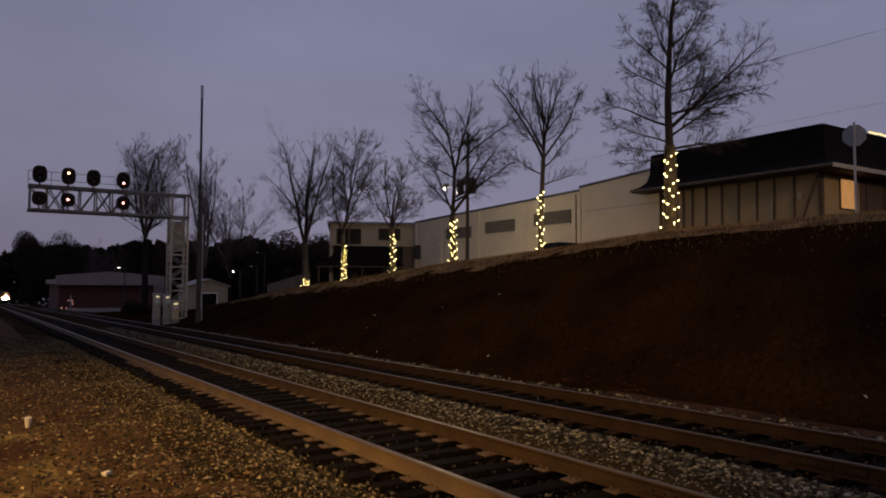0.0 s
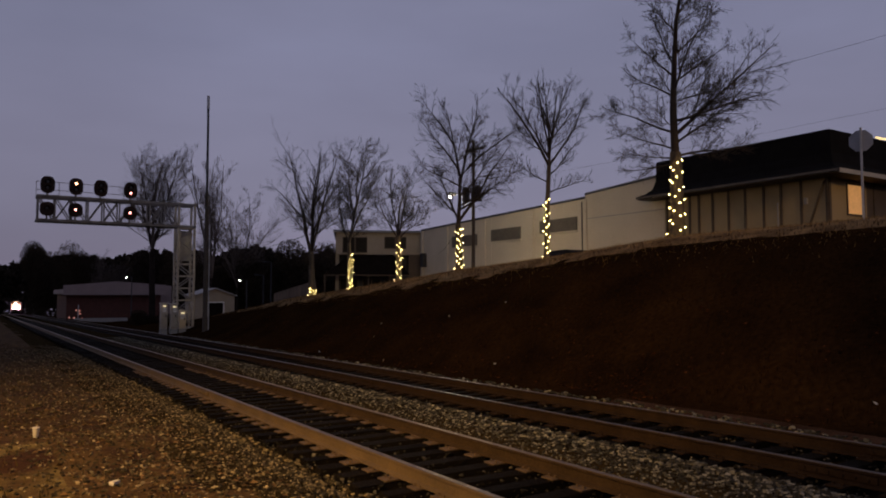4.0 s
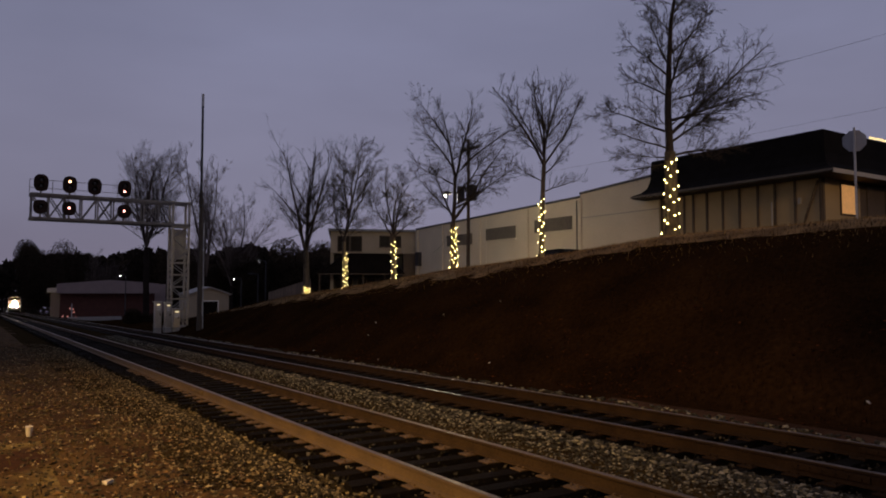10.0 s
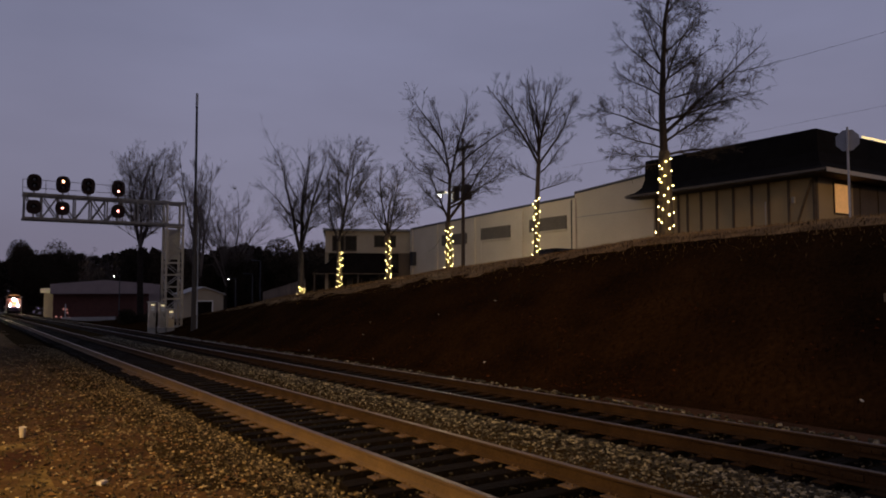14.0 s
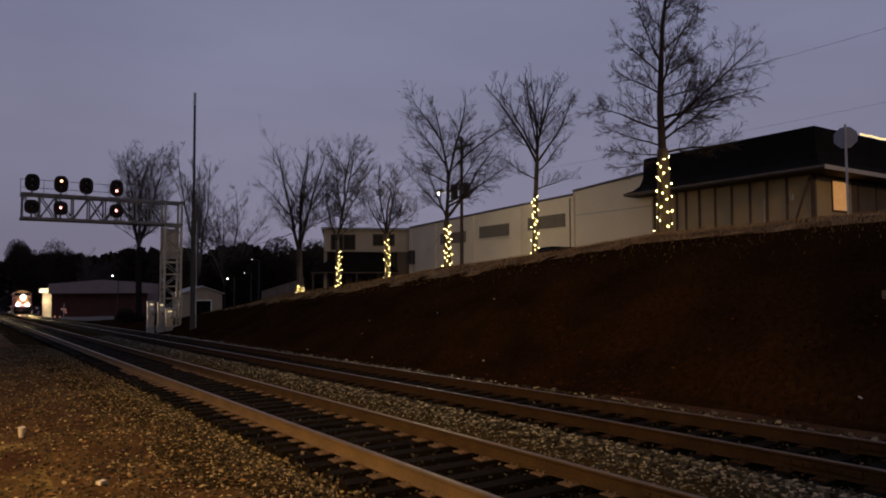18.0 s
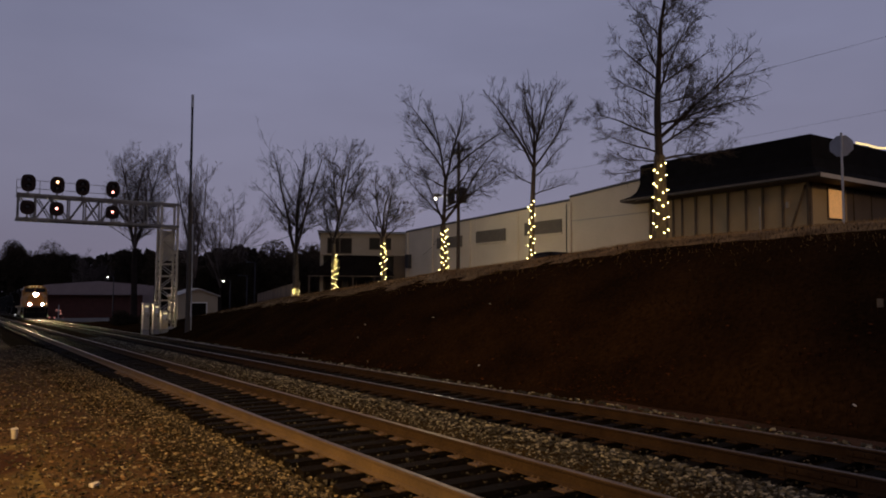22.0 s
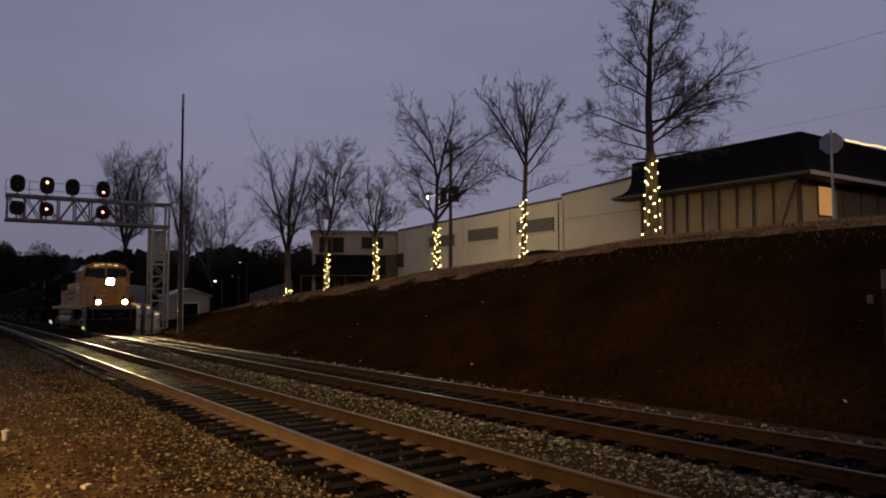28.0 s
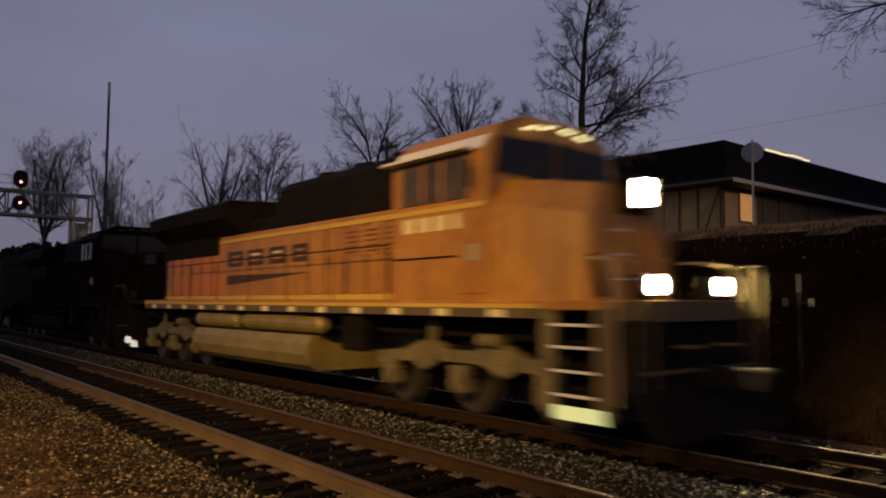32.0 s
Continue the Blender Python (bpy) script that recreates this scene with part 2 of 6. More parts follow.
M_FASCIA = material("grey_fascia", (0.34, 0.32, 0.29), 0.7, var=0.15, scale=2, fine=20, bump=0.05)
M_LOUVRE = material("brown_louvre", (0.13, 0.11, 0.085), 0.7, var=0.2, scale=3, fine=30, bump=0.1)
M_CAP = material("dark_parapet_cap", (0.030, 0.028, 0.03), 0.6, var=0.2, scale=3, fine=30, bump=0.05)
M_BRICK = material("dark_red_brick", (0.085, 0.028, 0.018), 0.9, var=0.3, scale=1.5, fine=9, bump=0.3)
M_ROOFLIGHT = material("pale_metal_fascia", (0.27, 0.20, 0.18), 0.6, var=0.15, scale=0.8, fine=8, bump=0.05)
M_SIGN = material("bare_aluminium_sign", (0.30, 0.30, 0.31), 0.6, 0.0, var=0.12, scale=5, fine=30, bump=0.02)
M_WOODPOLE = material("weathered_pole", (0.075, 0.058, 0.042), 0.9, var=0.35, scale=6, fine=40, bump=0.4, stretch=(3, 3, 0.3))
M_CARBODY = material("black_car_paint", (0.006, 0.006, 0.007), 0.75, 0.0, var=0.1, scale=3, fine=30, bump=0, spec=0.05)
M_TYRE = material("rubber", (0.015, 0.015, 0.015), 0.85, var=0.2, scale=5, fine=40, bump=0.1)
# Foliage colour raised to carry the haze over the distance.
M_EVERGREEN = material("hazed_evergreen_foliage", (0.052, 0.037, 0.023), 0.9, var=0.5, scale=0.5, fine=5, bump=0, island=0.4, spec=0.1)
M_GRASS = material("dry_winter_grass", (0.050, 0.034, 0.012), 0.9, var=0.4, scale=1.5, fine=12, bump=0, island=0.4, spec=0.1)
M_LEAF = material("dead_leaves", (0.125, 0.072, 0.028), 0.85, var=0.4, scale=3, fine=12, bump=0, island=0.5, spec=0.2)
M_WARMWINDOW = material("lit_orange_window", (0.5, 0.3, 0.12), 0.5, var=0.25, scale=2.5, fine=12, emit=(1.0, 0.46, 0.14), power=0.34, bump=0)
M_LAMPGLASS = material("lit_lamp_glass", (0.9, 0.9, 0.8), 0.3, emit=(1.0, 0.93, 0.75), power=14.0, bump=0)
M_ROPELIGHT = material("lit_rope_light", (0.9, 0.8, 0.5), 0.4, emit=(1.0, 0.72, 0.30), power=1.3, bump=0)
M_WIRE = material("green_black_wire", (0.02, 0.025, 0.012), 0.6, bump=0)
M_PAPER = material("white_litter", (0.42, 0.39, 0.33), 0.7, var=0.1, scale=10, fine=60, bump=0.1)
M_FENCE = material("weathered_fence_board", (0.13, 0.092, 0.06), 0.9, var=0.3, scale=3, fine=20, bump=0.2, stretch=(4, 4, 0.5), island=0.25)
M_CONCRETE = material("concrete", (0.30, 0.28, 0.25), 0.9, var=0.2, scale=1.5, fine=20, bump=0.2)
M_REDDIRT = material("red_clay_path", (0.060, 0.034, 0.022), 0.95, var=0.45, scale=0.8, fine=18, bump=0.5, spec=0.0)
# Far crowns painted paler than near bark to stand for haze.
M_FARTREE = material("hazed_bare_wood", (0.15, 0.12, 0.105), 0.95, var=0.4, scale=0.4, fine=4, bump=0, island=0.4, spec=0.1)
M_DIMGLASS = material("dim_office_glass", (0.022, 0.017, 0.013), 0.4, var=0.4, scale=1.5, fine=10, bump=0, spec=0.10)
M_LETTER = material("dark_brown_lettering", (0.060, 0.030, 0.013), 0.6, var=0.3, scale=3, fine=20, bump=0.02)
M_PANELGLOW = material("glow_painted_panel", (0.8, 0.7, 0.5), 0.5, emit=(1.0, 0.78, 0.42), power=0.75, bump=0)
M_AMBERRED = material("orange_red_signal_lens", (0.6, 0.2, 0.08), 0.2, emit=(1.0, 0.44, 0.22), power=9.0, bump=0)
M_NEARBLACK = material("near_black_metal", (0.011, 0.008, 0.006), 0.9, var=0.4, scale=2, fine=20, bump=0.1, spec=0.04)
# Bank-top turf and blades painted paler for the lamp glow along the crest.
M_STRAW = material("lamplit_straw_turf", (0.24, 0.155, 0.070), 0.95, var=0.4, scale=1.1, fine=16, bump=0.5, colour2=(0.050, 0.028, 0.011), spec=0.06)
M_STRAWBLADE = material("lamplit_straw_blade", (0.34, 0.22, 0.10), 0.95, var=0.35, scale=1.5, fine=10, bump=0, island=0.5, spec=0.06)
M_DULL = material("dull_weathered_paint", (0.13, 0.11, 0.085), 0.85, var=0.3, scale=6, fine=40, bump=0.1, spec=0.1)

# ---- helpers for building ----
def part(name, bm, mat, parent=None, label="", smooth=False):
    me = bpy.data.meshes.new(name)
    bm.to_mesh(me)
    bm.free()
    for m in mat if isinstance(mat, (list, tuple)) else (mat,):
        me.materials.append(m)
    if smooth:
        for p in me.polygons:
            p.use_smooth = True
    ob = new(name, me)
    if parent is not None:
        ob.parent = parent
    if label:
        ob["label"] = label
    return ob


def empty(name, m=None):
    ob = new(name)
    if m is not None:
        ob.matrix_world = m
    return ob


def box(bm, x0, x1, y0, y1, z0, z1, bevel=0.0, m=None):
    r = bmesh.ops.create_cube(bm, size=1.0)
    vs = r["verts"]
    bmesh.ops.scale(bm, vec=(x1 - x0, y1 - y0, z1 - z0), verts=vs)
    bmesh.ops.translate(bm, vec=((x0 + x1) / 2, (y0 + y1) / 2, (z0 + z1) / 2), verts=vs)
    if bevel:
        es = list({e for v in vs for e in v.link_edges})
        out = bmesh.ops.bevel(bm, geom=es, offset=bevel, segments=2, affect="EDGES", profile=0.5)
        vs = list({v for f in out["faces"] for v in f.verts} | {v for v in vs if v.is_valid})
    if m is not None:
        bmesh.ops.transform(bm, matrix=m, verts=vs)
    return vs


def boxm(x0, x1, y0, y1, z0, z1, bevel=0.0, m=None):
    bm = bmesh.new()
    box(bm, x0, x1, y0, y1, z0, z1, bevel, m)
    return bm


def tube(bm, a, b, r0, r1=None, n=8, caps=True):
    a, b = Vector(a), Vector(b)
    r1 = r0 if r1 is None else r1
    q = (b - a).to_track_quat("Z", "Y").to_matrix()
    ra, rb = [], []
    for i in range(n):
        w = 2 * math.pi * i / n
        d = q @ Vector((math.cos(w), math.sin(w), 0))
        ra.append(bm.verts.new(a + d * r0))
        rb.append(bm.verts.new(b + d * r1))
    for i in range(n):
        bm.faces.new((ra[i], ra[(i + 1) % n], rb[(i + 1) % n], rb[i]))
    if caps:
        bm.faces.new(ra[::-1])
        bm.faces.new(rb)
    return ra + rb


def sweep(bm, pts, r, n=6):
    """One connected tube along a line of points."""
    pts = [Vector(p) for p in pts]
    last = None
    for k, p in enumerate(pts):
        d = (pts[min(k + 1, len(pts) - 1)] - pts[max(k - 1, 0)]).normalized()
        q = d.to_track_quat("Z", "Y").to_matrix()
        ring = [bm.verts.new(p + q @ Vector((r * math.cos(2 * math.pi * i / n), r * math.sin(2 * math.pi * i / n), 0))) for i in range(n)]
        if last:
            for i in range(n):
                bm.faces.new((last[i], last[(i + 1) % n], ring[(i + 1) % n], ring[i]))
        else:
            bm.faces.new(ring[::-1])
        last = ring
    bm.faces.new(last)
    return bm


def tubem(a, b, r0, r1=None, n=8):
    bm = bmesh.new()
    tube(bm, a, b, r0, r1, n)
    return bm


def prism(pts, lo, hi, axis="y"):
    """A solid from an outline of two coordinates, drawn along one axis."""
    bm = bmesh.new()
    put = {"x": lambda p, s: (s, p[0], p[1]), "y": lambda p, s: (p[0], s, p[1]), "z": lambda p, s: (p[0], p[1], s)}[axis]
    a = [bm.verts.new(put(p, lo)) for p in pts]
    b = [bm.verts.new(put(p, hi)) for p in pts]
    n = len(pts)
    for i in range(n):
        bm.faces.new((a[i], a[(i + 1) % n], b[(i + 1) % n], b[i]))
    bm.faces.new(a[::-1])
    bm.faces.new(b)
    bmesh.ops.recalc_face_normals(bm, faces=bm.faces)
    return bm


# ---- the lie of the land ----
X1, GAUGE, SPACING = 4.19, 1.51, 3.915
NEAR, FAR = X1 + GAUGE / 2, X1 + SPACING + GAUGE / 2


def rail_z(y):
    k = max(y - 30.0, 0.0)
    k2 = min(k, 400.0)
    return -0.01335 * y - 1.67e-5 * k2 * k2 - (k - k2) * 0.0134


def rail_dx(y):
    k = min(max(y - 30.0, 0.0), 600.0)
    return 2.81e-5 * k * k


def lerp(xs, ys, x):
    return float(np.interp(x, xs, ys))


CREST_Y = (-400, -60, -10, 9.8, 16.6, 23.4, 30.0, 36.2, 42.6, 49.0, 58.6, 70.0, 90.0)
CREST_Z = (6.0, 4.6, 4.1, 3.85, 3.80, 3.34, 3.02, 2.57, 2.13, 1.72, 0.72, -0.5, -1.3)


def crest(y):
    return max(lerp(CREST_Y, CREST_Z, y), rail_z(y) - 0.4) if y > 49 else lerp(CREST_Y, CREST_Z, y)


def rough(x, y, k):
    return noise.noise((x * k, y * k, 0.3))


def ground_z(x, y):
    rz = rail_z(y)
    x = x - rail_dx(y)
    bed = -0.30
    if x < 3.5:
        z = rz + lerp((-60, -3, 1.0, 2.9, 3.5), (0.6, 0.10, 0.02, -0.09, bed), x) + 0.04 * rough(x, y, 0.7) + 0.015 * rough(x, y, 3.1)
    elif x < 10.4:
        z = rz + bed + (0.10 if 6.1 < x < 7.65 else 0.0)
    else:
        top, toe = crest(y) if y < 100 else rz - 0.4, rz - 0.16
        top = max(top, toe)
        if x < 11.8:
            z = rz + lerp((10.4, 10.9, 11.4, 11.8), (bed, -0.27, -0.17, -0.16), x) + 0.03 * rough(x, y, 0.8)
        elif x < 20.0:
            s = (x - 11.8) / 8.2
            s = 1.06 * math.sin(s * 1.35) / math.sin(1.35) - 0.06 * s
            z = toe + (top - toe) * min(s, 1.0)
            z += (0.10 * rough(x, y, 0.35) + 0.05 * rough(x, y, 1.3)) * min((x - 11.8) * 1.5, (20.0 - x) * 1.0, 1.0)
        else:
            z = top + lerp((20, 21, 24, 30, 80), (0.0, 0.04, -0.55, -0.5, 0.3), x)
    if y > 100:
        z = min(z, rz - 0.2 - min(0.85, max(0.0, (x - 11.5) * 0.35)) * min(1.0, (y - 100) / 25)) if x > 10.4 else z
    return z

# ---- ground ----
def sheet(name, xs, ys, zf, mats, pick=None):
    verts = [(x, y, zf(x, y)) for y in ys for x in xs]
    nx = len(xs)
    faces, ids = [], []
    for j in range(len(ys) - 1):
        for i in range(nx - 1):
            a = j * nx + i
            faces.append((a, a + 1, a + nx + 1, a + nx))
            ids.append(pick((xs[i] + xs[i + 1]) / 2, (ys[j] + ys[j + 1]) / 2) if pick else 0)
    me = bpy.data.meshes.new(name)
    me.from_pydata(verts, [], faces)
    for m in mats:
        me.materials.append(m)
    me.polygons.foreach_set("material_index", ids)
    me.polygons.foreach_set("use_smooth", [True] * len(faces))
    return new(name, me)


GX = [-2500, -900, -300, -120, -60, -35, -20, -14, -10] + [round(-8 + 0.4 * i, 2) for i in range(24)] + [1.6, 2.0, 2.4, 2.7, 2.9, 3.2, 3.5, 3.7, 4.2, 5.0, 5.9, 6.09, 6.11, 7.64, 7.66, 8.5, 9.6, 10.2, 10.4, 10.9, 11.3, 11.8] + [round(12.2 + 0.4 * i, 2) for i in range(20)] + [20.5, 21, 23, 26, 30, 36, 45, 60, 90, 160, 400, 1200, 2500]
GY = [-2500, -800, -250, -120, -60, -30, -20, -12] + [round(-8 + 0.5 * i, 2) for i in range(170)] + [80, 84, 90, 96, 104, 115, 130, 150, 175, 200, 240, 290, 350, 400, 450, 520, 620, 800, 1200, 3000]


def ground_pick(x, y):
    x = x - rail_dx(y)
    if -120 < y < 600:
        if 3.4 < x < 6.1 or 7.65 < x < 10.2:
            return 3
        if 2.0 + 0.5 * noise.noise((x, y * 0.5, 2)) < x < 11.0:
            return 1
        if 10.9 < x < 11.5 and y < 11 + 4 * noise.noise((x, y, 1)):
            return 4
        # Strip in the lamplit straw colour, reaching lower towards the far end.
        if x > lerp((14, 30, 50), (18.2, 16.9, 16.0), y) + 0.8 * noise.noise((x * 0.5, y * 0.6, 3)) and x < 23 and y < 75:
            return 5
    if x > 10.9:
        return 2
    return 6 if x > 0.75 + 0.3 * noise.noise((x, y * 0.8, 7)) or y > 11.5 + 2 * noise.noise((x, y, 4)) else 0


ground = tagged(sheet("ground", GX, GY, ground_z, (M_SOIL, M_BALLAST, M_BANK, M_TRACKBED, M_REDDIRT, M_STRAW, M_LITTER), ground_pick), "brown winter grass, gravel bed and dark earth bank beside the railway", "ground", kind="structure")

# ---- rails ----
RAIL = [(-0.07, -0.175), (0.07, -0.175), (0.07, -0.16), (0.012, -0.14), (0.012, -0.045), (0.036, -0.035), (0.036, -0.005), (0.030, 0.0), (-0.030, 0.0), (-0.036, -0.005), (-0.036, -0.035), (-0.012, -0.045), (-0.012, -0.14), (-0.07, -0.16)]
RY = [-60, -30, -15] + list(range(-8, 40, 2)) + list(range(40, 120, 8)) + list(range(120, 620, 20))


def rail_strip(name, outline, mat, parent, x0):
    n = len(outline)
    verts = [(x0 + rail_dx(y) + px, y, rail_z(y) + pz) for y in RY for px, pz in outline]
    faces = []
    for j in range(len(RY) - 1):
        for i in range(n):
            a, b = j * n + i, j * n + (i + 1) % n
            faces.append((a, b, b + n, a + n))
    me = bpy.data.meshes.new(name)
    me.from_pydata(verts, [], faces)
    me.materials.append(mat)
    ob = new(name, me)
    ob.parent = parent
    return ob


def rail(x0):
    # Sides darken from near to far rail, standing in for fading lamplight.
    side = M_RUST if x0 < 5 else M_SHADERAIL if x0 < 6 else M_FARRAIL
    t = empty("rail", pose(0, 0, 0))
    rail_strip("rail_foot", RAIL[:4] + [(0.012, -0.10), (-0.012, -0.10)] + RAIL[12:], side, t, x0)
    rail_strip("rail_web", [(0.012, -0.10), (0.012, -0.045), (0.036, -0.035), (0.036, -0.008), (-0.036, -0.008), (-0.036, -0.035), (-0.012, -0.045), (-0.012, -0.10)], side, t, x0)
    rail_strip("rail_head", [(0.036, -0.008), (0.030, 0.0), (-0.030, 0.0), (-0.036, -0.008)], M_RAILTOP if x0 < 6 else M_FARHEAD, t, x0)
    for y in (4.6, 16.4, 28.2, 40.0):
        for s in (-1, 1):
            bm = boxm(s * 0.026 - 0.012, s * 0.026 + 0.012, -0.45, 0.45, -0.125, -0.05, 0.004)
            for k in (-0.36, -0.22, -0.08, 0.08, 0.22, 0.36):
                tube(bm, (s * 0.038, k, -0.088), (s * 0.058, k, -0.088), 0.016, None, 6)
            jb = part("joint_bar", bm, side, t)
            jb.matrix_local = pose(x0 + rail_dx(y), y, rail_z(y))
    return tagged(t, "rusty steel rail with a worn shiny head", "rail", "rails of the two tracks")


for rx in (X1, X1 + GAUGE, X1 + SPACING, X1 + SPACING + GAUGE):
    rail(rx)

# ---- bare trees ----
def grow(V, F, p, d, length, r, level, rnd, up, top):
    """One branch as a bent tapering tube, with side branches."""
    nseg = 5 if level < 2 else (4 if level == 2 else 3)
    sides = 7 if level == 0 else (5 if level == 1 else 3)
    step = length / nseg
    ring0 = None
    pts = []
    rr = r
    r_end = max(r * (0.70 if level == 0 else 0.14 if level == 1 else 0.26), 0.003)
    for k in range(nseg + 1):
        a = k / nseg
        rr = r + (r_end - r) * a
        t = d.orthogonal().normalized()
        b = d.cross(t)
        start = len(V)
        for i in range(sides):
            w = 2 * math.pi * i / sides
            V.append(p + t * (rr * math.cos(w)) + b * (rr * math.sin(w)))
        if ring0 is not None:
            for i in range(sides):
                F.append((ring0 + i, ring0 + (i + 1) % sides, start + (i + 1) % sides, start + i))
        ring0 = start
        pts.append((p.copy(), d.copy(), rr))
        j = 0.16 if level else 0.018
        d = (d + Vector((rnd.uniform(-j, j), rnd.uniform(-j, j), rnd.uniform(-j, j) + up * 0.10))).normalized()
        p = p + d * step
    return pts


def tree_mesh(height, r0, fork, spread, leaders, seed, dense=1.0, upness=1.0, lean=0.0, tilt0=0.32, wide=(0.75, 1.2), bole=None, boughs=(), az=0.0, few=1.0):
    """Trunk and crown as two lists of vertices and faces, base at the origin."""
    rnd = random.Random(seed)
    TV, TF, CV, CF = [], [], [], []
    trunk = grow(TV, TF, Vector((0, 0, -0.25)), Vector((lean, 0, 1)).normalized(), fork + 0.25, r0, 0, rnd, 0.3, 0)
    topp, topd, topr = trunk[-1]
    stems = []
    for i in range(leaders):
        w = 2 * math.pi * (i + rnd.random() * 0.5) / max(leaders, 1)
        tilt = 0.0 if leaders == 1 else rnd.uniform(0.75, 1.25) * tilt0
        d = Vector((math.cos(w) * tilt, math.sin(w) * tilt, 1)).normalized()
        stems.append((topp, d, (height - fork) * rnd.uniform(0.86, 1.0), topr * (0.78 if leaders == 1 else 0.62)))

    def side(pts, length, r, level):
        if level > 4:
            return
        count = {1: 15, 2: 9, 3: 6, 4: 4}[level]
        count = max(2, int(count * dense * (few if level == 1 else 1.0) + rnd.random()))
        for k in range(count):
            a = rnd.uniform(0.12, 0.97) if level > 1 else 0.06 + 0.9 * (k + rnd.random()) / count
            i = min(int(a * (len(pts) - 1)), len(pts) - 2)
            f = a * (len(pts) - 1) - i
            p = pts[i][0].lerp(pts[i + 1][0], f)
            d0 = pts[i][1]
            rad = pts[i][2] + (pts[i + 1][2] - pts[i][2]) * f
            w = rnd.uniform(0, 2 * math.pi)
            t = d0.orthogonal().normalized()
            out = t * math.cos(w) + d0.cross(t) * math.sin(w)
            ang = rnd.uniform(*wide) if level == 1 else rnd.uniform(0.45, 0.95)
            d = (d0 * math.cos(ang) + out * math.sin(ang))
            d.z += 0.16 * upness
            d.normalize()
            if level == 1:
                ln = spread * (1.15 - 0.62 * a) * rnd.uniform(0.7, 1.15)
            else:
                ln = length * rnd.uniform(0.30, 0.58) * (1.15 - 0.5 * a)
            if ln < 0.12:
                continue
            rr = max(min(rad * 0.6, ln * 0.0140), 0.0050)
            sub = grow(CV, CF, p, d, ln, rr, level + 1, rnd, upness, 0)
            side(sub, ln, rr, level + 1)

    if bole and bole < fork - 0.3:
        cut = [q for q in trunk if q[0].z >= bole]
        if len(cut) > 1:
            side(cut, spread, r0 * 0.6, 1) if leaders == 1 else side(cut, spread * 0.7, r0 * 0.5, 2)
    grown = [(grow(CV, CF, p, d, ln, r, 1, rnd, 0.6 * upness, 0), ln, r) for p, d, ln, r in stems]
    axis = trunk + grown[0][0]
    right = Vector((math.cos(az), -math.sin(az), 0))
    deep = Vector((math.sin(az), math.cos(az), 0))
    for zl, lean_deg, ln, curl in boughs:
        a = radians(lean_deg)
        k = max(i for i in range(len(axis)) if axis[i][0].z <= zl or i == 0)
        n2 = min(k + 1, len(axis) - 1)
        span = axis[n2][0].z - axis[k][0].z
        p = axis[k][0].lerp(axis[n2][0], min(max((zl - axis[k][0].z) / span, 0.0), 1.0) if span > 1e-4 else 0.0)
        d = (right * math.sin(a) + Vector((0, 0, math.cos(a))) + deep * rnd.uniform(-0.35, 0.35)).normalized()
        rr = max(0.03, min(r0 * 0.62, ln * 0.017))
        pts = grow(CV, CF, p, d, ln, rr, 1, rnd, curl, 0)
        side(pts, ln * 0.8, rr, 2)
        side(pts, ln * 0.6, rr * 0.8, 2)
    for pts, ln, r in grown:
        side(pts, ln, r, 1)
    return (TV, TF), (CV, CF)


def from_lists(name, V, F, mat, parent=None, smooth=True):
    me = bpy.data.meshes.new(name)
    me.from_pydata([tuple(v) for v in V], [], F)
    for m in mat if isinstance(mat, (list, tuple)) else (mat,):
        me.materials.append(m)
    if smooth:
        me.polygons.foreach_set("use_smooth", [True] * len(F))
    ob = new(name, me)
    if parent is not None:
        ob.parent = parent
    return ob


def bare_tree(x, y, z, label, turn=0, mat=None, group="", trunk_mat=None, **kw):
    a, b = tree_mesh(**kw)
    t = empty("bare_tree", pose(x, y, z, 0, 0, turn))
    from_lists("trunk", *a, trunk_mat or mat or M_BARK, t)
    from_lists("crown", *b, mat or M_BARK, t)
    return tagged(t, label, "tree", group)


ROW = "bare trees along the top of the bank"
TREES = [
    # y, height, trunk, fork, spread, leaders, seed, dense, upness, lean, wrapped height, tilt, angles, share of small branches
    (16.6, 11.5, 0.27, 2.9, 2.2, 1, 144, 1.2, 0.25, 0.0, 2.75, 0.0, (0.7, 1.2), 0.8),
    (23.4, 7.9, 0.125, 4.1, 1.2, 2, 136, 0.9, 0.8, 0.008, 2.6, 0.14, (0.5, 1.0), 0.3),
    (30.0, 9.1, 0.20, 2.3, 1.8, 1, 138, 1.0, 0.35, -0.01, 2.2, 0.0, (0.6, 1.1), 0.6),
    (36.2, 6.4, 0.17, 2.6, 1.5, 1, 148, 1.1, 0.4, 0.0, 2.3, 0.0, (0.7, 1.2), 0.5),
    (42.65, 10.0, 0.17, 3.0, 1.8, 1, 127, 1.2, 0.45, -0.02, 2.4, 0.0, (0.7, 1.25), 0.7),
    (49.06, 11.4, 0.26, 3.2, 1.8, 1, 138, 0.95, 0.6, 0.0, 0.6, 0.16, (0.5, 1.0), 0.45),
]
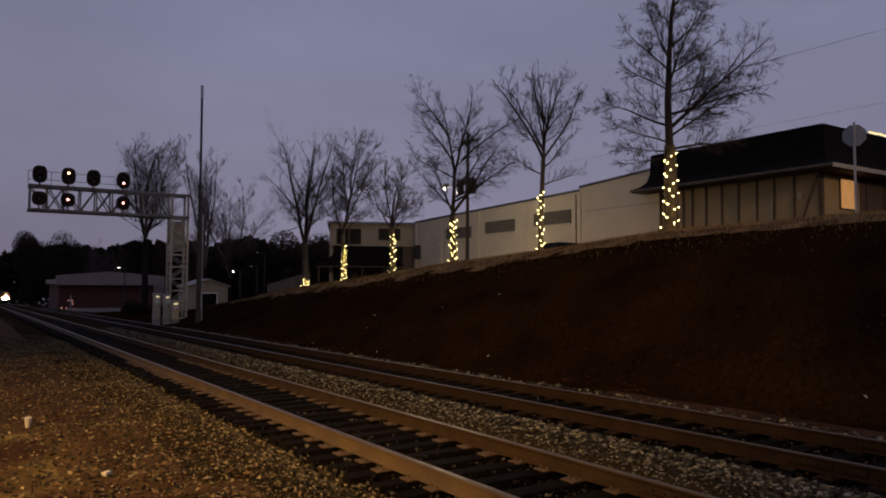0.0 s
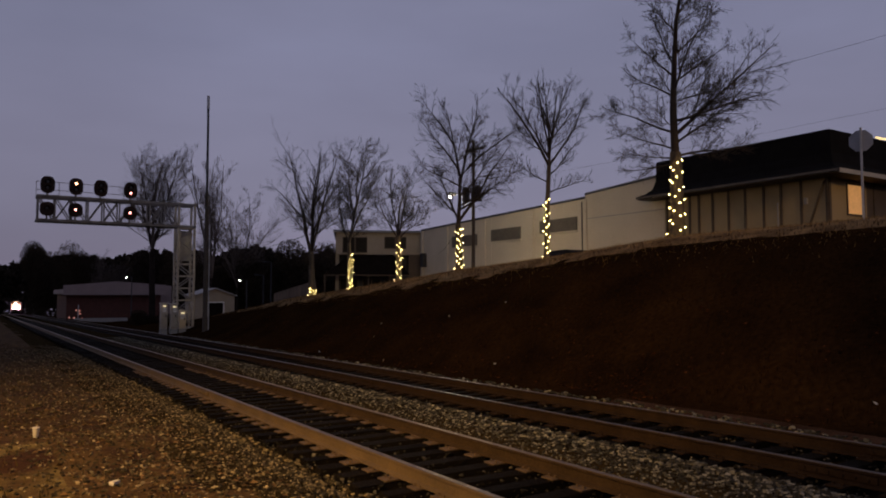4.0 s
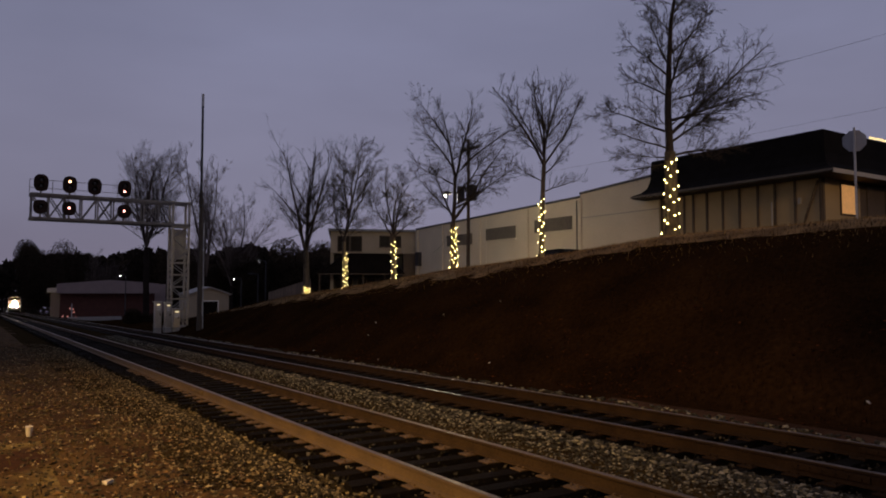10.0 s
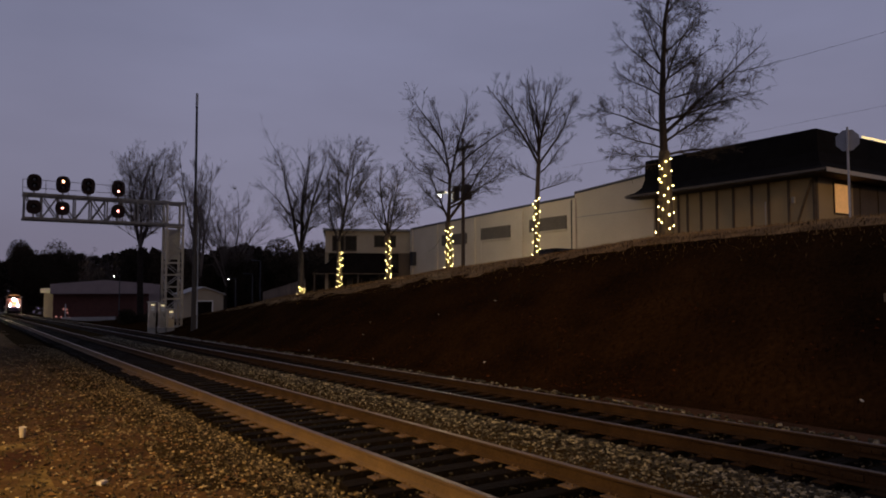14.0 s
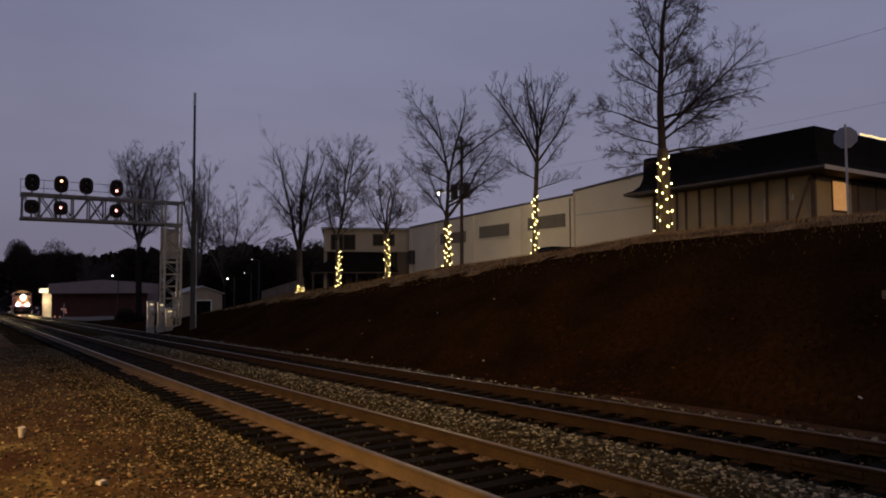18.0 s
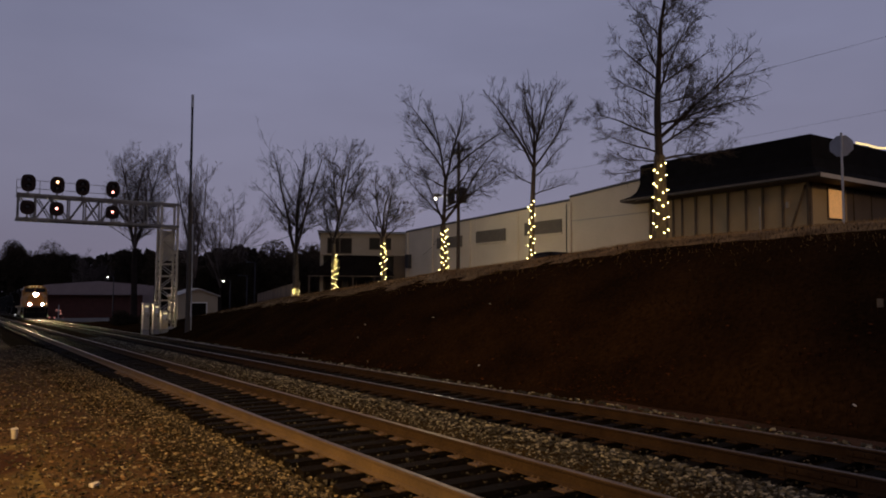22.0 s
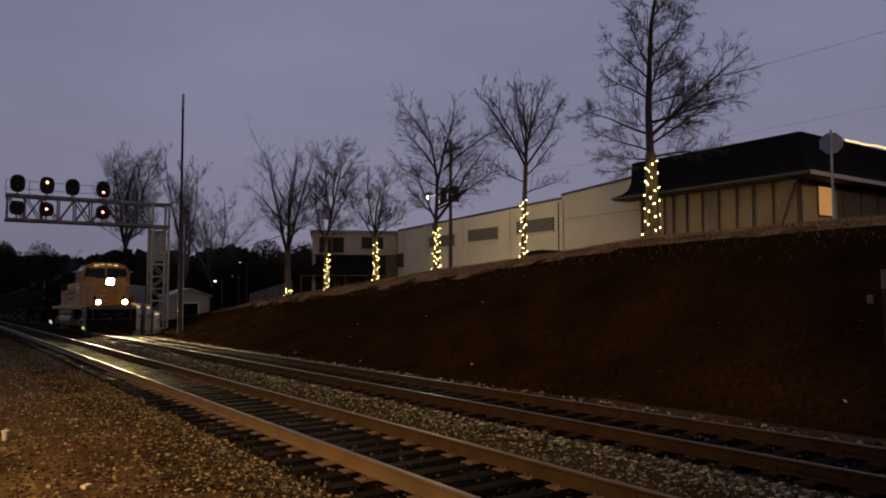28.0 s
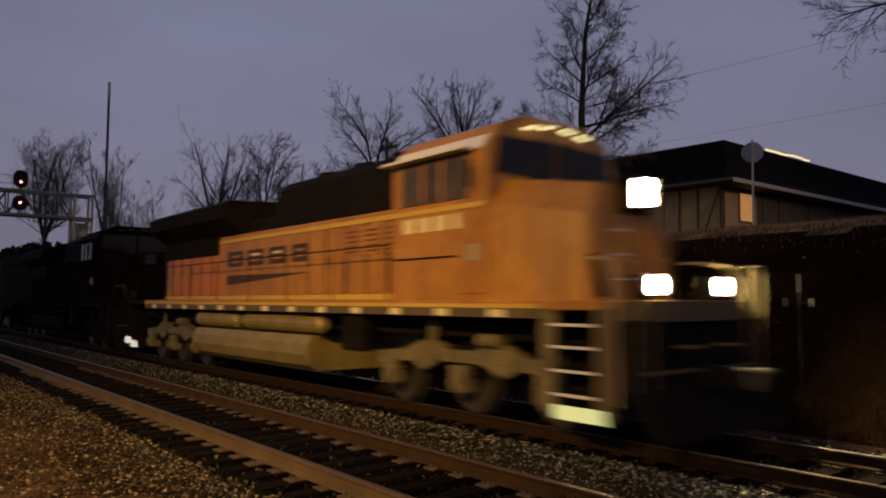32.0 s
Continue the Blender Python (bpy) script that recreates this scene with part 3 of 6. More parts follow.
# main boughs: height on the trunk, lean to the side, length, how far they curl upwards
MAIN_BOUGHS = [
    ((3.5, 43, 4.5, -0.15), (2.75, 66, 2.8, 0.1), (4.0, 68, 3.4, 0.2), (3.6, -56, 2.9, -0.2), (3.0, -66, 2.2, 0.0), (2.7, -78, 2.0, 0.1), (2.5, -90, 1.9, 0.1), (5.6, -46, 2.2, 0.2), (6.4, 44, 2.2, 0.2), (5.0, 24, 2.8, 0.1), (4.7, 66, 2.3, 0.2), (4.9, -60, 2.2, 0.2), (7.2, -40, 1.8, 0.3), (7.8, 38, 1.8, 0.3), (3.2, 54, 2.8, 0.2), (5.4, 60, 2.2, 0.2), (6.0, -34, 2.4, 0.2)),
    ((3.9, -19, 4.0, 0.05), (3.9, 12, 3.9, 0.1), (3.9, 25, 3.2, 0.2), (4.2, -28, 3.0, 0.2), (5.0, 20, 2.8, 0.2), (5.2, -22, 2.6, 0.2), (2.75, 66, 1.9, 0.3), (3.5, 54, 2.2, 0.3), (3.2, -60, 1.8, 0.3), (4.4, -52, 1.8, 0.3), (5.0, 45, 1.9, 0.3)),
    ((4.3, 22, 4.4, 0.1), (2.4, 40, 5.1, 0.5), (2.5, -28, 3.8, 0.2), (2.6, -50, 2.9, 0.3), (3.0, 60, 3.6, 0.2), (5.0, -38, 3.4, 0.2), (6.2, -22, 3.2, 0.2), (4.2, -55, 2.8, 0.3), (5.4, 55, 2.6, 0.3), (3.2, 64, 3.4, 0.35), (4.6, 38, 4.0, 0.2), (3.7, 52, 3.4, 0.3)),
    ((2.4, -40, 3.1, 0.2), (2.4, -16, 4.0, 0.2), (2.4, 20, 3.9, 0.2), (2.4, 46, 2.5, 0.3), (3.0, -62, 2.3, 0.3), (3.2, 58, 2.5, 0.3)),
    ((3.0, -32, 4.2, 0.2), (3.4, 28, 4.2, 0.2), (4.6, -14, 4.2, 0.2), (4.8, 18, 4.4, 0.2), (3.4, -46, 2.4, 0.3), (3.2, 48, 2.3, 0.3), (5.0, -48, 2.9, 0.3), (5.5, 48, 2.9, 0.3), (6.8, -38, 2.3, 0.3), (7.0, 40, 2.4, 0.3)),
    ((2.9, -18, 8.0, 0.02), (3.4, -5, 7.6, 0.0), (3.2, 14, 7.2, 0.0), (4.4, 27, 5.0, 0.1), (5.0, -38, 4.6, 0.2), (4.3, -52, 3.2, 0.2), (4.2, 58, 2.8, 0.3), (6.4, -34, 3.4, 0.2), (6.2, 36, 3.0, 0.3)),
]
LABELS = ["tall bare tree with wide twiggy crown on the bank", "slender bare tree with upright forked crown on the bank", "bare spreading tree beside the utility pole on the bank", "small bare tree with low round crown on the bank", "bare tree with straight central stem on the bank", "large dark bare tree with several upright stems"]
for (ty, th, tr, tf, ts, tl, sd, dn, upn, ln, wrap, tl0, wd, fw), lab, lm in zip(TREES, LABELS, MAIN_BOUGHS):
    bare_tree(20.0, ty, crest(ty), lab, 0, None, ROW, M_TRUNK, height=th, r0=tr, fork=tf, spread=ts, leaders=tl, seed=sd, dense=dn * 1.1, upness=upn, lean=ln, tilt0=tl0 or 0.3, wide=wd, bole=wrap + 0.1, boughs=lm, az=math.atan2(20.0, ty), few=fw * 1.15)
bare_tree(19.5, 2.6, crest(2.6), "bare tree with low drooping side branches on the bank", 0, None, ROW, height=10.5, r0=0.2, fork=3.0, spread=4.4, leaders=1, seed=77, dense=1.1, upness=0.1, wide=(0.9, 1.4), boughs=((4.6, -82, 4.8, 0.15), (5.4, -66, 4.4, 0.0), (3.6, -92, 4.0, 0.15), (6.2, -55, 3.6, 0.1)), az=math.atan2(19.5, 2.6))

# ---- strings of warm bulbs round the trunks ----
bulb_bm = bmesh.new()
bmesh.ops.create_icosphere(bulb_bm, subdivisions=1, radius=0.025)
bulb_me = bpy.data.meshes.new("bulb")
bulb_bm.to_mesh(bulb_me)
bulb_bm.free()
bulb_me.materials.append(M_BULB)


def string_lights(ty, r, wrap, seed, count):
    rnd = random.Random(seed)
    t = empty("string_lights", pose(20.0, ty, crest(ty)))
    bm = bmesh.new()
    wind = []
    turns = max(2, wrap * 2.4)
    n = int(turns * 10)
    for k in range(n + 1):
        a = k / n
        w = 2 * math.pi * turns * a
        rr = r * (1.0 - 0.24 * a) + 0.012 + (0.05 if a < 0.04 else 0)
        p = Vector((math.cos(w) * rr, math.sin(w) * rr, 0.08 + (wrap - 0.1) * a))
        wind.append(p)
    sweep(bm, wind, 0.008, 4)
    part("cable", bm, M_WIRE, t)
    for k in range(count):
        a = (k + rnd.uniform(-0.3, 0.3)) / count
        a = min(max(a, 0.0), 1.0)
        w = math.atan2(-ty, -20.0) + (-0.85, 0.15, 0.8, -0.3)[k % 4] + rnd.uniform(-0.25, 0.25)
        rr = r * (1.0 - 0.24 * a) + 0.060 + (0.12 * rnd.random() if a < 0.06 else 0)
        b = new("bulb", bulb_me)
        b.parent = t
        b.matrix_local = pose(math.cos(w) * rr, math.sin(w) * rr, 0.06 + (wrap - 0.08) * a)
    return tagged(t, "string of warm white bulbs wound round a trunk", "string lights", "lit tree trunks on the bank")


for (ty, th, tr, tf, ts, tl, sd, dn, upn, ln, wrap, tl0, wd, fw), cnt in zip(TREES, (23, 19, 23, 18, 23, 9)):
    string_lights(ty, tr, wrap, sd, cnt)


# ---- signal bridge over the tracks ----
def signal_bridge():
    t = empty("signal_bridge", pose(0, 54.0, rail_z(54.0)))
    base = 0.0
    xl, xr, d = 11.80, 12.92, 1.1
    top = 9.15
    lo, hi = 7.42, 9.0
    part("foundation", boxm(xl - 0.25, xr + 0.3, -0.25, d + 0.25, base - 0.6, base + 0.22, 0.03), M_CONCRETE, t)
    for x in (xl, xr):
        for y in (0, d):
            bm = boxm(x - 0.075, x + 0.075, y - 0.075, y + 0.075, base + 0.2, top, 0.01)
            part("post", bm, M_MAST, t)
    n = 8
    for k in range(n):
        z0, z1 = base + 0.4 + (lo - 0.5) * k / n, base + 0.4 + (lo - 0.5) * (k + 1) / n
        for y in (0, d):
            bm = bmesh.new()
            a, b = ((xl, y, z0), (xr, y, z1)) if k % 2 else ((xr, y, z0), (xl, y, z1))
            tube(bm, a, b, 0.04, None, 4)
            part("brace", bm, M_MAST, t)
            part("strut", boxm(xl, xr, y - 0.04, y + 0.04, z1 - 0.05, z1 + 0.05), M_MAST, t)
        for x in (xl, xr):
            bm = bmesh.new()
            a, b = ((x, 0, z0), (x, d, z1)) if k % 2 else ((x, d, z0), (x, 0, z1))
            tube(bm, a, b, 0.035, None, 4)
            part("brace", bm, M_MAST, t)
    part("mast_panel", boxm(xl + 0.05, xr - 0.05, d - 0.02, d + 0.02, 5.0, 7.2), M_MAST, t, "perforated grey plate")
    x0 = 2.85
    for y in (0, d):
        part("top_chord", boxm(x0, xr + 0.1, y - 0.09, y + 0.09, hi - 0.09, hi + 0.09, 0.012), M_BRIDGE, t)
        part("bottom_chord", boxm(x0, xr + 0.1, y - 0.09, y + 0.09, lo - 0.09, lo + 0.09, 0.012), M_BRIDGE, t)
        m = 9
        for k in range(m + 1):
            x = x0 + 0.1 + (xl - x0 - 0.1) * k / m
            part("strut", boxm(x - 0.045, x + 0.045, y - 0.045, y + 0.045, lo, hi), M_BRIDGE, t)
            if k < m:
                xn = x0 + 0.1 + (xl - x0 - 0.1) * (k + 1) / m
                bm = bmesh.new()
                tube(bm, (x, y, lo if k % 2 else hi), (xn, y, hi if k % 2 else lo), 0.045, None, 4)
                part("brace", bm, M_BRIDGE, t)
                if k % 3 == 1:
                    part("brace", tubem((x, y + 0.03, hi if k % 2 else lo), (xn, y + 0.03, lo if k % 2 else hi), 0.04, None, 4), M_BRIDGE, t)
    for k in range(10):
        x = x0 + 0.1 + (xl - x0) * k / 9.3
        part("cross_member", boxm(x - 0.035, x + 0.035, 0, d, lo - 0.04, lo + 0.03), M_BRIDGE, t)
    part("walkway", boxm(x0, xl, 0.2, d - 0.1, lo + 0.05, lo + 0.09), M_BRIDGE, t, "grey grating walkway")
    for z in (9.55, 10.1):
        part("handrail", tubem((x0, d, z), (9.6, d, z), 0.02, None, 5), M_BRIDGE, t)
    for k in range(6):
        x = x0 + 0.02 + (9.6 - x0) * k / 5
        part("rail_post", tubem((x, d, hi), (x, d, 10.12), 0.02, None, 5), M_BRIDGE, t)

    def head(x, z, h, lit):
        pts = []
        w = 0.43
        for i in range(28):
            a = 2 * math.pi * i / 28
            ca, sa = math.cos(a), math.sin(a)
            pts.append((x + w * math.copysign(abs(ca) ** 0.75, ca), z + h / 2 * math.copysign(abs(sa) ** 0.75, sa)))
        hob = part("signal_head", prism(pts, -0.33, -0.27), M_TARGET, t, "black oval signal target")
        part("housing", boxm(x - 0.26, x + 0.26, -0.27, 0.05, z - h / 2 + 0.14, z + h / 2 - 0.12, 0.03), M_BLACK, hob)
        part("bracket", boxm(x - 0.05, x + 0.05, -0.2, 0.0, z - h / 2 - 0.2, z - h / 2 + 0.16), M_BRIDGE, hob)
        zs = (z + 0.20, z - 0.20) if h > 1.0 else (z + 0.02,)
        for i, zz in enumerate(zs):
            on = lit == i
            lens = bmesh.new()
            tube(lens, (x, -0.345, zz), (x, -0.325, zz), 0.078, None, 14)
            part("lens", lens, (M_AMBERRED if h > 1.0 and lit == 0 else M_RED) if on else M_DEADLENS, hob, "lit red lens" if on else "")
            vis = bmesh.new()
            rings = []
            for yy in (-0.33, -0.62):
                rings.append([vis.verts.new((x + 0.16 * math.cos(q), yy, zz + 0.16 * math.sin(q))) for q in [math.pi * (-0.22 + 1.44 * i2 / 12) for i2 in range(13)]])
            for i2 in range(12):
                vis.faces.new((rings[0][i2], rings[0][i2 + 1], rings[1][i2 + 1], rings[1][i2]))
            bmesh.ops.solidify(vis, geom=vis.faces[:], thickness=0.012)
            # Visors of lit lenses coloured paler and redder for the lens glow.
            part("visor", vis, M_TARGET if on else M_BLACK, hob)

    for x, lit in ((3.45, -1), (5.12, 0), (6.62, -1), (8.50, 1)):
        head(x, 9.72, 1.12, lit)
    for x, lit in ((3.45, -1), (5.12, 0), (8.50, 0)):
        head(x, 8.14, 0.92, lit)
    return tagged(t, "galvanised lattice cantilever signal bridge with black signal heads", "signal bridge")


signal_bridge()


def cabinet(x, y, w, d, h, lab):
    z = rail_z(y) + 0.05
    t = empty("equipment_cabinet", pose(x, y, z))
    part("body", boxm(-w / 2, w / 2, -d / 2, d / 2, 0.1, h, 0.02), M_ALU, t)
    part("door", boxm(-w / 2 + 0.05, w / 2 - 0.05, -d / 2 - 0.03, -d / 2 - 0.002, 0.2, h - 0.08, 0.01), M_ALU, t)
    part("hood", boxm(-w / 2 - 0.05, w / 2 + 0.05, -d / 2 - 0.06, d / 2 + 0.05, h, h + 0.06, 0.01), M_ALU, t)
    part("plinth", boxm(-w / 2, w / 2, -d / 2, d / 2, -0.4, 0.1), M_CONCRETE, t)
    part("handle", boxm(w / 2 - 0.14, w / 2 - 0.1, -d / 2 - 0.06, -d / 2 - 0.03, h * 0.5, h * 0.5 + 0.18), M_BLACK, t)
    for k in range(3):
        # Top plate emits in place of the light it catches.
        part("warning_plate", boxm(-w / 2 + 0.1, w / 2 - 0.1, -d / 2 - 0.04, -d / 2 - 0.031, h - 0.22 - 0.17 * k, h - 0.12 - 0.17 * k), M_PANELGLOW if k == 0 else M_WHITE, t, "pale plate given a warm glow" if k == 0 else "pale reflective plate")
    return tagged(t, lab, "cabinet", "signal equipment cabinets")


cabinet(10.75, 53.2, 0.42, 0.5, 1.85, "narrow silver signal cabinet beside the mast")
cabinet(11.35, 52.9, 0.40, 0.5, 1.80, "narrow silver signal cabinet beside the mast")
cabinet(11.95, 53.1, 0.46, 0.5, 1.35, "short silver relay cabinet at the foot of the mast")


# ---- radio pole, utility pole, posts and signs ----
def radio_pole():
    x, y = 12.35, 48.4
    z = rail_z(y) - 0.45
    t = empty("radio_pole", pose(x, y, z))
    part("pole", tubem((0, 0, -0.3), (-0.02, 0, 9.6), 0.17, 0.12, 12), M_WOODPOLE, t)
    part("mast", tubem((-0.02, 0, 8.4), (-0.05, 0, 15.2), 0.085, 0.075, 8), M_CAP, t, "dark thin mast")
    part("antenna", tubem((-0.05, 0, 15.2), (-0.05, 0, 16.05), 0.095, 0.085, 10), M_GALV, t, "pale antenna tip")
    for zz in (8.6, 9.4):
        part("bracket", boxm(-0.20, 0.17, -0.19, 0.17, zz - 0.03, zz + 0.03), M_CAP, t)
    part("conduit", tubem((0.21, -0.05, -0.2), (0.17, -0.05, 7.5), 0.035, None, 6), M_GALV, t)
    return tagged(t, "tall wooden radio pole with a thin metal antenna", "pole")


radio_pole()


def utility_pole():
    x, y = 23.0, 33.15
    z = ground_z(x, y)
    t = empty("utility_pole", pose(x, y, z))
    part("pole", tubem((0, 0, -0.3), (0.03, 0, 8.0), 0.115, 0.08, 10), M_WOODPOLE, t)
    part("crossarm", boxm(-0.06, 0.06, -0.95, 0.55, 7.38, 7.50, 0.01), M_WOODPOLE, t)
    for yy in (-0.85, -0.35, 0.3):
        part("insulator", tubem((0, yy, 7.50), (0, yy, 7.68), 0.04, 0.03, 8), M_GALV, t)
    for yy, zz in ((-0.62, 4.9), (0.55, 4.95)):
        bm = bmesh.new()
        tube(bm, (-0.1, yy, zz - 0.40), (-0.1, yy, zz + 0.40), 0.22, None, 12)
        tube(bm, (-0.1, yy, zz + 0.40), (-0.1, yy, zz + 0.47), 0.22, 0.10, 12)
        part("transformer", bm, M_CAP, t, "dark cylindrical transformer can")
    part("arm", tubem((0, 0, 5.07), (0, 2.0, 5.22), 0.03, None, 6), M_CAP, t)
    part("lamp_head", boxm(-0.16, 0.16, 1.9, 2.3, 5.13, 5.29, 0.03), M_CAP, t)
    bm = bmesh.new()
    bmesh.ops.create_icosphere(bm, subdivisions=2, radius=0.10, matrix=Matrix.Translation((-0.14, 2.2, 5.03)))
    part("lamp_glass", bm, M_LAMPGLASS, t, "glowing white lamp glass")
    return tagged(t, "wooden utility pole with transformers and a lit lamp", "utility pole")


utility_pole()
lamp("pole_lamp_light", "POINT", (22.7, 35.25, ground_z(23, 33.15) + 4.6), 560, (1.0, 0.82, 0.52), 0.15)


def cable(name, a, b, sag, r=0.012, n=14, lab="black overhead cable", group="overhead cables"):
    bm = bmesh.new()
    a, b = Vector(a), Vector(b)
    pts = [a.lerp(b, k / n) - Vector((0, 0, sag * 4 * (k / n) * (1 - k / n))) for k in range(n + 1)]
    sweep(bm, pts, r, 5)
    return tagged(part(name, bm, M_WIRE), lab, "cable", group)


zp = ground_z(23.0, 33.15)
cable("cable", (23.0, 33.5, zp + 5.0), (30.0, 48.0, zp + 2.6), 0.7, lab="black service cable slung from pole to wall")
for k, yy in enumerate((-0.85, -0.35, 0.3)):
    cable("cable", (23.0, 33.15 + yy, zp + 7.68), (24.5, 75 + yy, 6.6), 0.9, lab="thin black overhead power cable")

for dz, yy in ((7.68, -0.85), (7.68, 0.3), (5.45, 0.0)):
    cable("cable", (23.0, 33.15 + yy, zp + dz), (22.6, -32.0, zp + dz + 1.0), 0.9, 0.0035, 18, "thin black overhead cable above the bank")


def stop_sign():
    x, y = 20.0, 10.4
    z = ground_z(x, y)
    t = empty("stop_sign", pose(x, y, z, 0, 0, 27))
    part("post", boxm(-0.03, 0.03, -0.03, 0.03, -0.3, 2.5, 0.006), M_GALV, t)
    pts = [(0.31 * math.cos(math.pi * (i + 0.5) / 4), 2.14 + 0.31 * math.sin(math.pi * (i + 0.5) / 4)) for i in range(8)]
    part("plate", prism(pts, 0.034, 0.040, "x"), M_SIGN, t, "bare metal back of an octagonal plate")
    for zz in (1.92, 2.36):
        part("bolt", tubem((0.0, 0, zz), (-0.045, 0, zz), 0.014, None, 6), M_GALV, t)
    return tagged(t, "octagonal road sign seen from its grey back", "road sign")


stop_sign()


def marker_post():
    x, y = 12.6, 5.75
    z = ground_z(x, y)
    t = empty("marker_post", pose(x, y, z, 0, -1.5, 0))
    h = 2.22 - z
    part("post", tubem((0, 0, -0.2), (0, 0, h), 0.045, 0.038, 8), M_FARTRUNK, t)
    part("post_cap", tubem((0, 0, h - 0.30), (0, 0, h + 0.01), 0.047, 0.05, 8), M_DULL, t, "pale painted post top")
    part("crossbar", boxm(-0.02, 0.02, -0.24, 0.24, h - 0.50, h - 0.43), M_BLACK, t)
    for yy in (-0.22, 0.22):
        part("reflector", boxm(-0.045, -0.021, yy - 0.05, yy + 0.05, h - 0.54, h - 0.40, 0.004), M_DULL, t, "square weathered reflector")
    return tagged(t, "dark trackside post with two white reflectors on its crossbar", "marker post")


marker_post()


# ---- shop with the black mansard roof ----
def shop():
    x0, x1, y0, y1 = 30.0, 75.0, 17.0, 25.6
    zb, eave, top = 3.3, 6.78, 8.75
    t = empty("shop_building", pose(0, 0, 0))
    w1 = part("wall", boxm(x0, x0 + 0.2, y0, y1, zb, eave + 0.3), M_TAN, t, "tan panel wall")
    w2 = part("wall", boxm(x0 + 0.2, 33.0, y0, y0 + 0.2, zb, eave + 0.3), M_TAN, t, "tan panel wall")
    part("wall", boxm(33.0, x1, y0, y0 + 0.2, zb, eave + 0.3), M_BROWNWALL, t, "dark brown panel wall")
    part("wall", boxm(x0 + 0.2, x1, y1 - 0.2, y1, zb, eave + 0.3), M_TAN, t)
    part("wall", boxm(x1 - 0.2, x1, y0 + 0.2, y1 - 0.2, zb, eave + 0.3), M_TAN, t)
    # flared mansard
    def ring(o, z):
        return [(x0 - o, y0 - o, z), (x1 + o, y0 - o, z), (x1 + o, y1 + o, z), (x0 - o, y1 + o, z)]
    bm = bmesh.new()
    prof = [(1.05, eave), (1.05, eave + 0.14), (0.72, eave + 0.28), (0.48, eave + 0.52), (0.36, eave + 0.95), (0.32, top - 0.05), (0.22, top), (-1.2, top + 0.02)]
    rings = [[bm.verts.new(v) for v in ring(o, z)] for o, z in prof]
    for a, b in zip(rings, rings[1:]):
        for i in range(4):
            bm.faces.new((a[i], a[(i + 1) % 4], b[(i + 1) % 4], b[i]))
    bm.faces.new(rings[-1])
    part("roof", bm, M_BLACKROOF, t, "black flared mansard roof")
    part("soffit", boxm(x0 - 1.0, x1 + 1.0, y0 - 1.0, y1 + 1.0, eave - 0.03, eave - 0.004), M_BATTEN, t)
    part("fascia", boxm(x0 - 1.09, x0 - 1.055, y0 - 1.09, y1 + 1.09, eave + 0.02, eave + 0.12), M_EAVES, t, "brown-grey eaves board")
    part("fascia", boxm(x0 - 1.055, x1 + 1.09, y0 - 1.09, y0 - 1.055, eave - 0.05, eave + 0.13), M_FASCIA, t, "pale grey eaves board")
    ys = [17.06, 18.2, 19.15, 20.0, 20.95, 21.85, 22.75, 23.55, 24.1, 25.52]
    for y in ys:
        part("batten", boxm(x0 - 0.06, x0 - 0.002, y - 0.05, y + 0.05, zb, eave - 0.04), M_BATTEN, t)
    for ya, yb in ((17.15, 18.1), (25.4, 24.7)):
        bm = bmesh.new()
        tube(bm, (x0 - 0.035, ya, eave - 0.15), (x0 - 0.035, yb, 4.1), 0.06, None, 4)
        part("brace", bm, M_BATTEN, t)
    for k in range(14):
        x = 33.6 + k * 1.6
        part("batten", boxm(x - 0.06, x + 0.06, y0 - 0.05, y0 - 0.002, zb, eave - 0.04), M_BATTEN, t)
    part("corner_board", boxm(x0 - 0.02, x0 + 0.14, y0 - 0.04, y0 - 0.002, zb, eave - 0.04), M_BATTEN, t)
    win = part("window", boxm(31.35, 32.75, y0 - 0.05, y0 - 0.004, 5.22, 6.62), M_BATTEN, t, "small window glowing orange")
    part("pane", boxm(31.42, 32.68, y0 - 0.06, y0 - 0.051, 5.29, 6.55), M_WARMWINDOW, win, "orange glowing pane")
    part("downpipe", tubem((x0 - 0.08, 19.27, 4.6), (x0 - 0.08, 19.27, 5.9), 0.035, None, 8), M_FASCIA, t, "short grey pipe")
    part("meter_box", boxm(x0 - 0.12, x0 - 0.003, 17.9, 18.03, 5.7, 5.98, 0.01), M_FASCIA, t, "small grey meter box")
    part("eaves_lamp", tubem((x0 - 0.5, 18.6, eave - 0.03), (x0 - 0.5, 18.6, eave + 0.02), 0.05, None, 8), M_FASCIA, t)
    bm = bmesh.new()
    rope_rnd = random.Random(4)
    pts = [(33.4 + 0.45 * k, y0 - 0.30, top + 0.05 + rope_rnd.uniform(-0.03, 0.05)) for k in range(11)]
    sweep(bm, pts, 0.045, 6)
    part("rope_light", bm, M_ROPELIGHT, t, "glowing warm light strip along the roof edge")
    return tagged(t, "low tan shop with a black flared mansard roof", "shop")


shop()


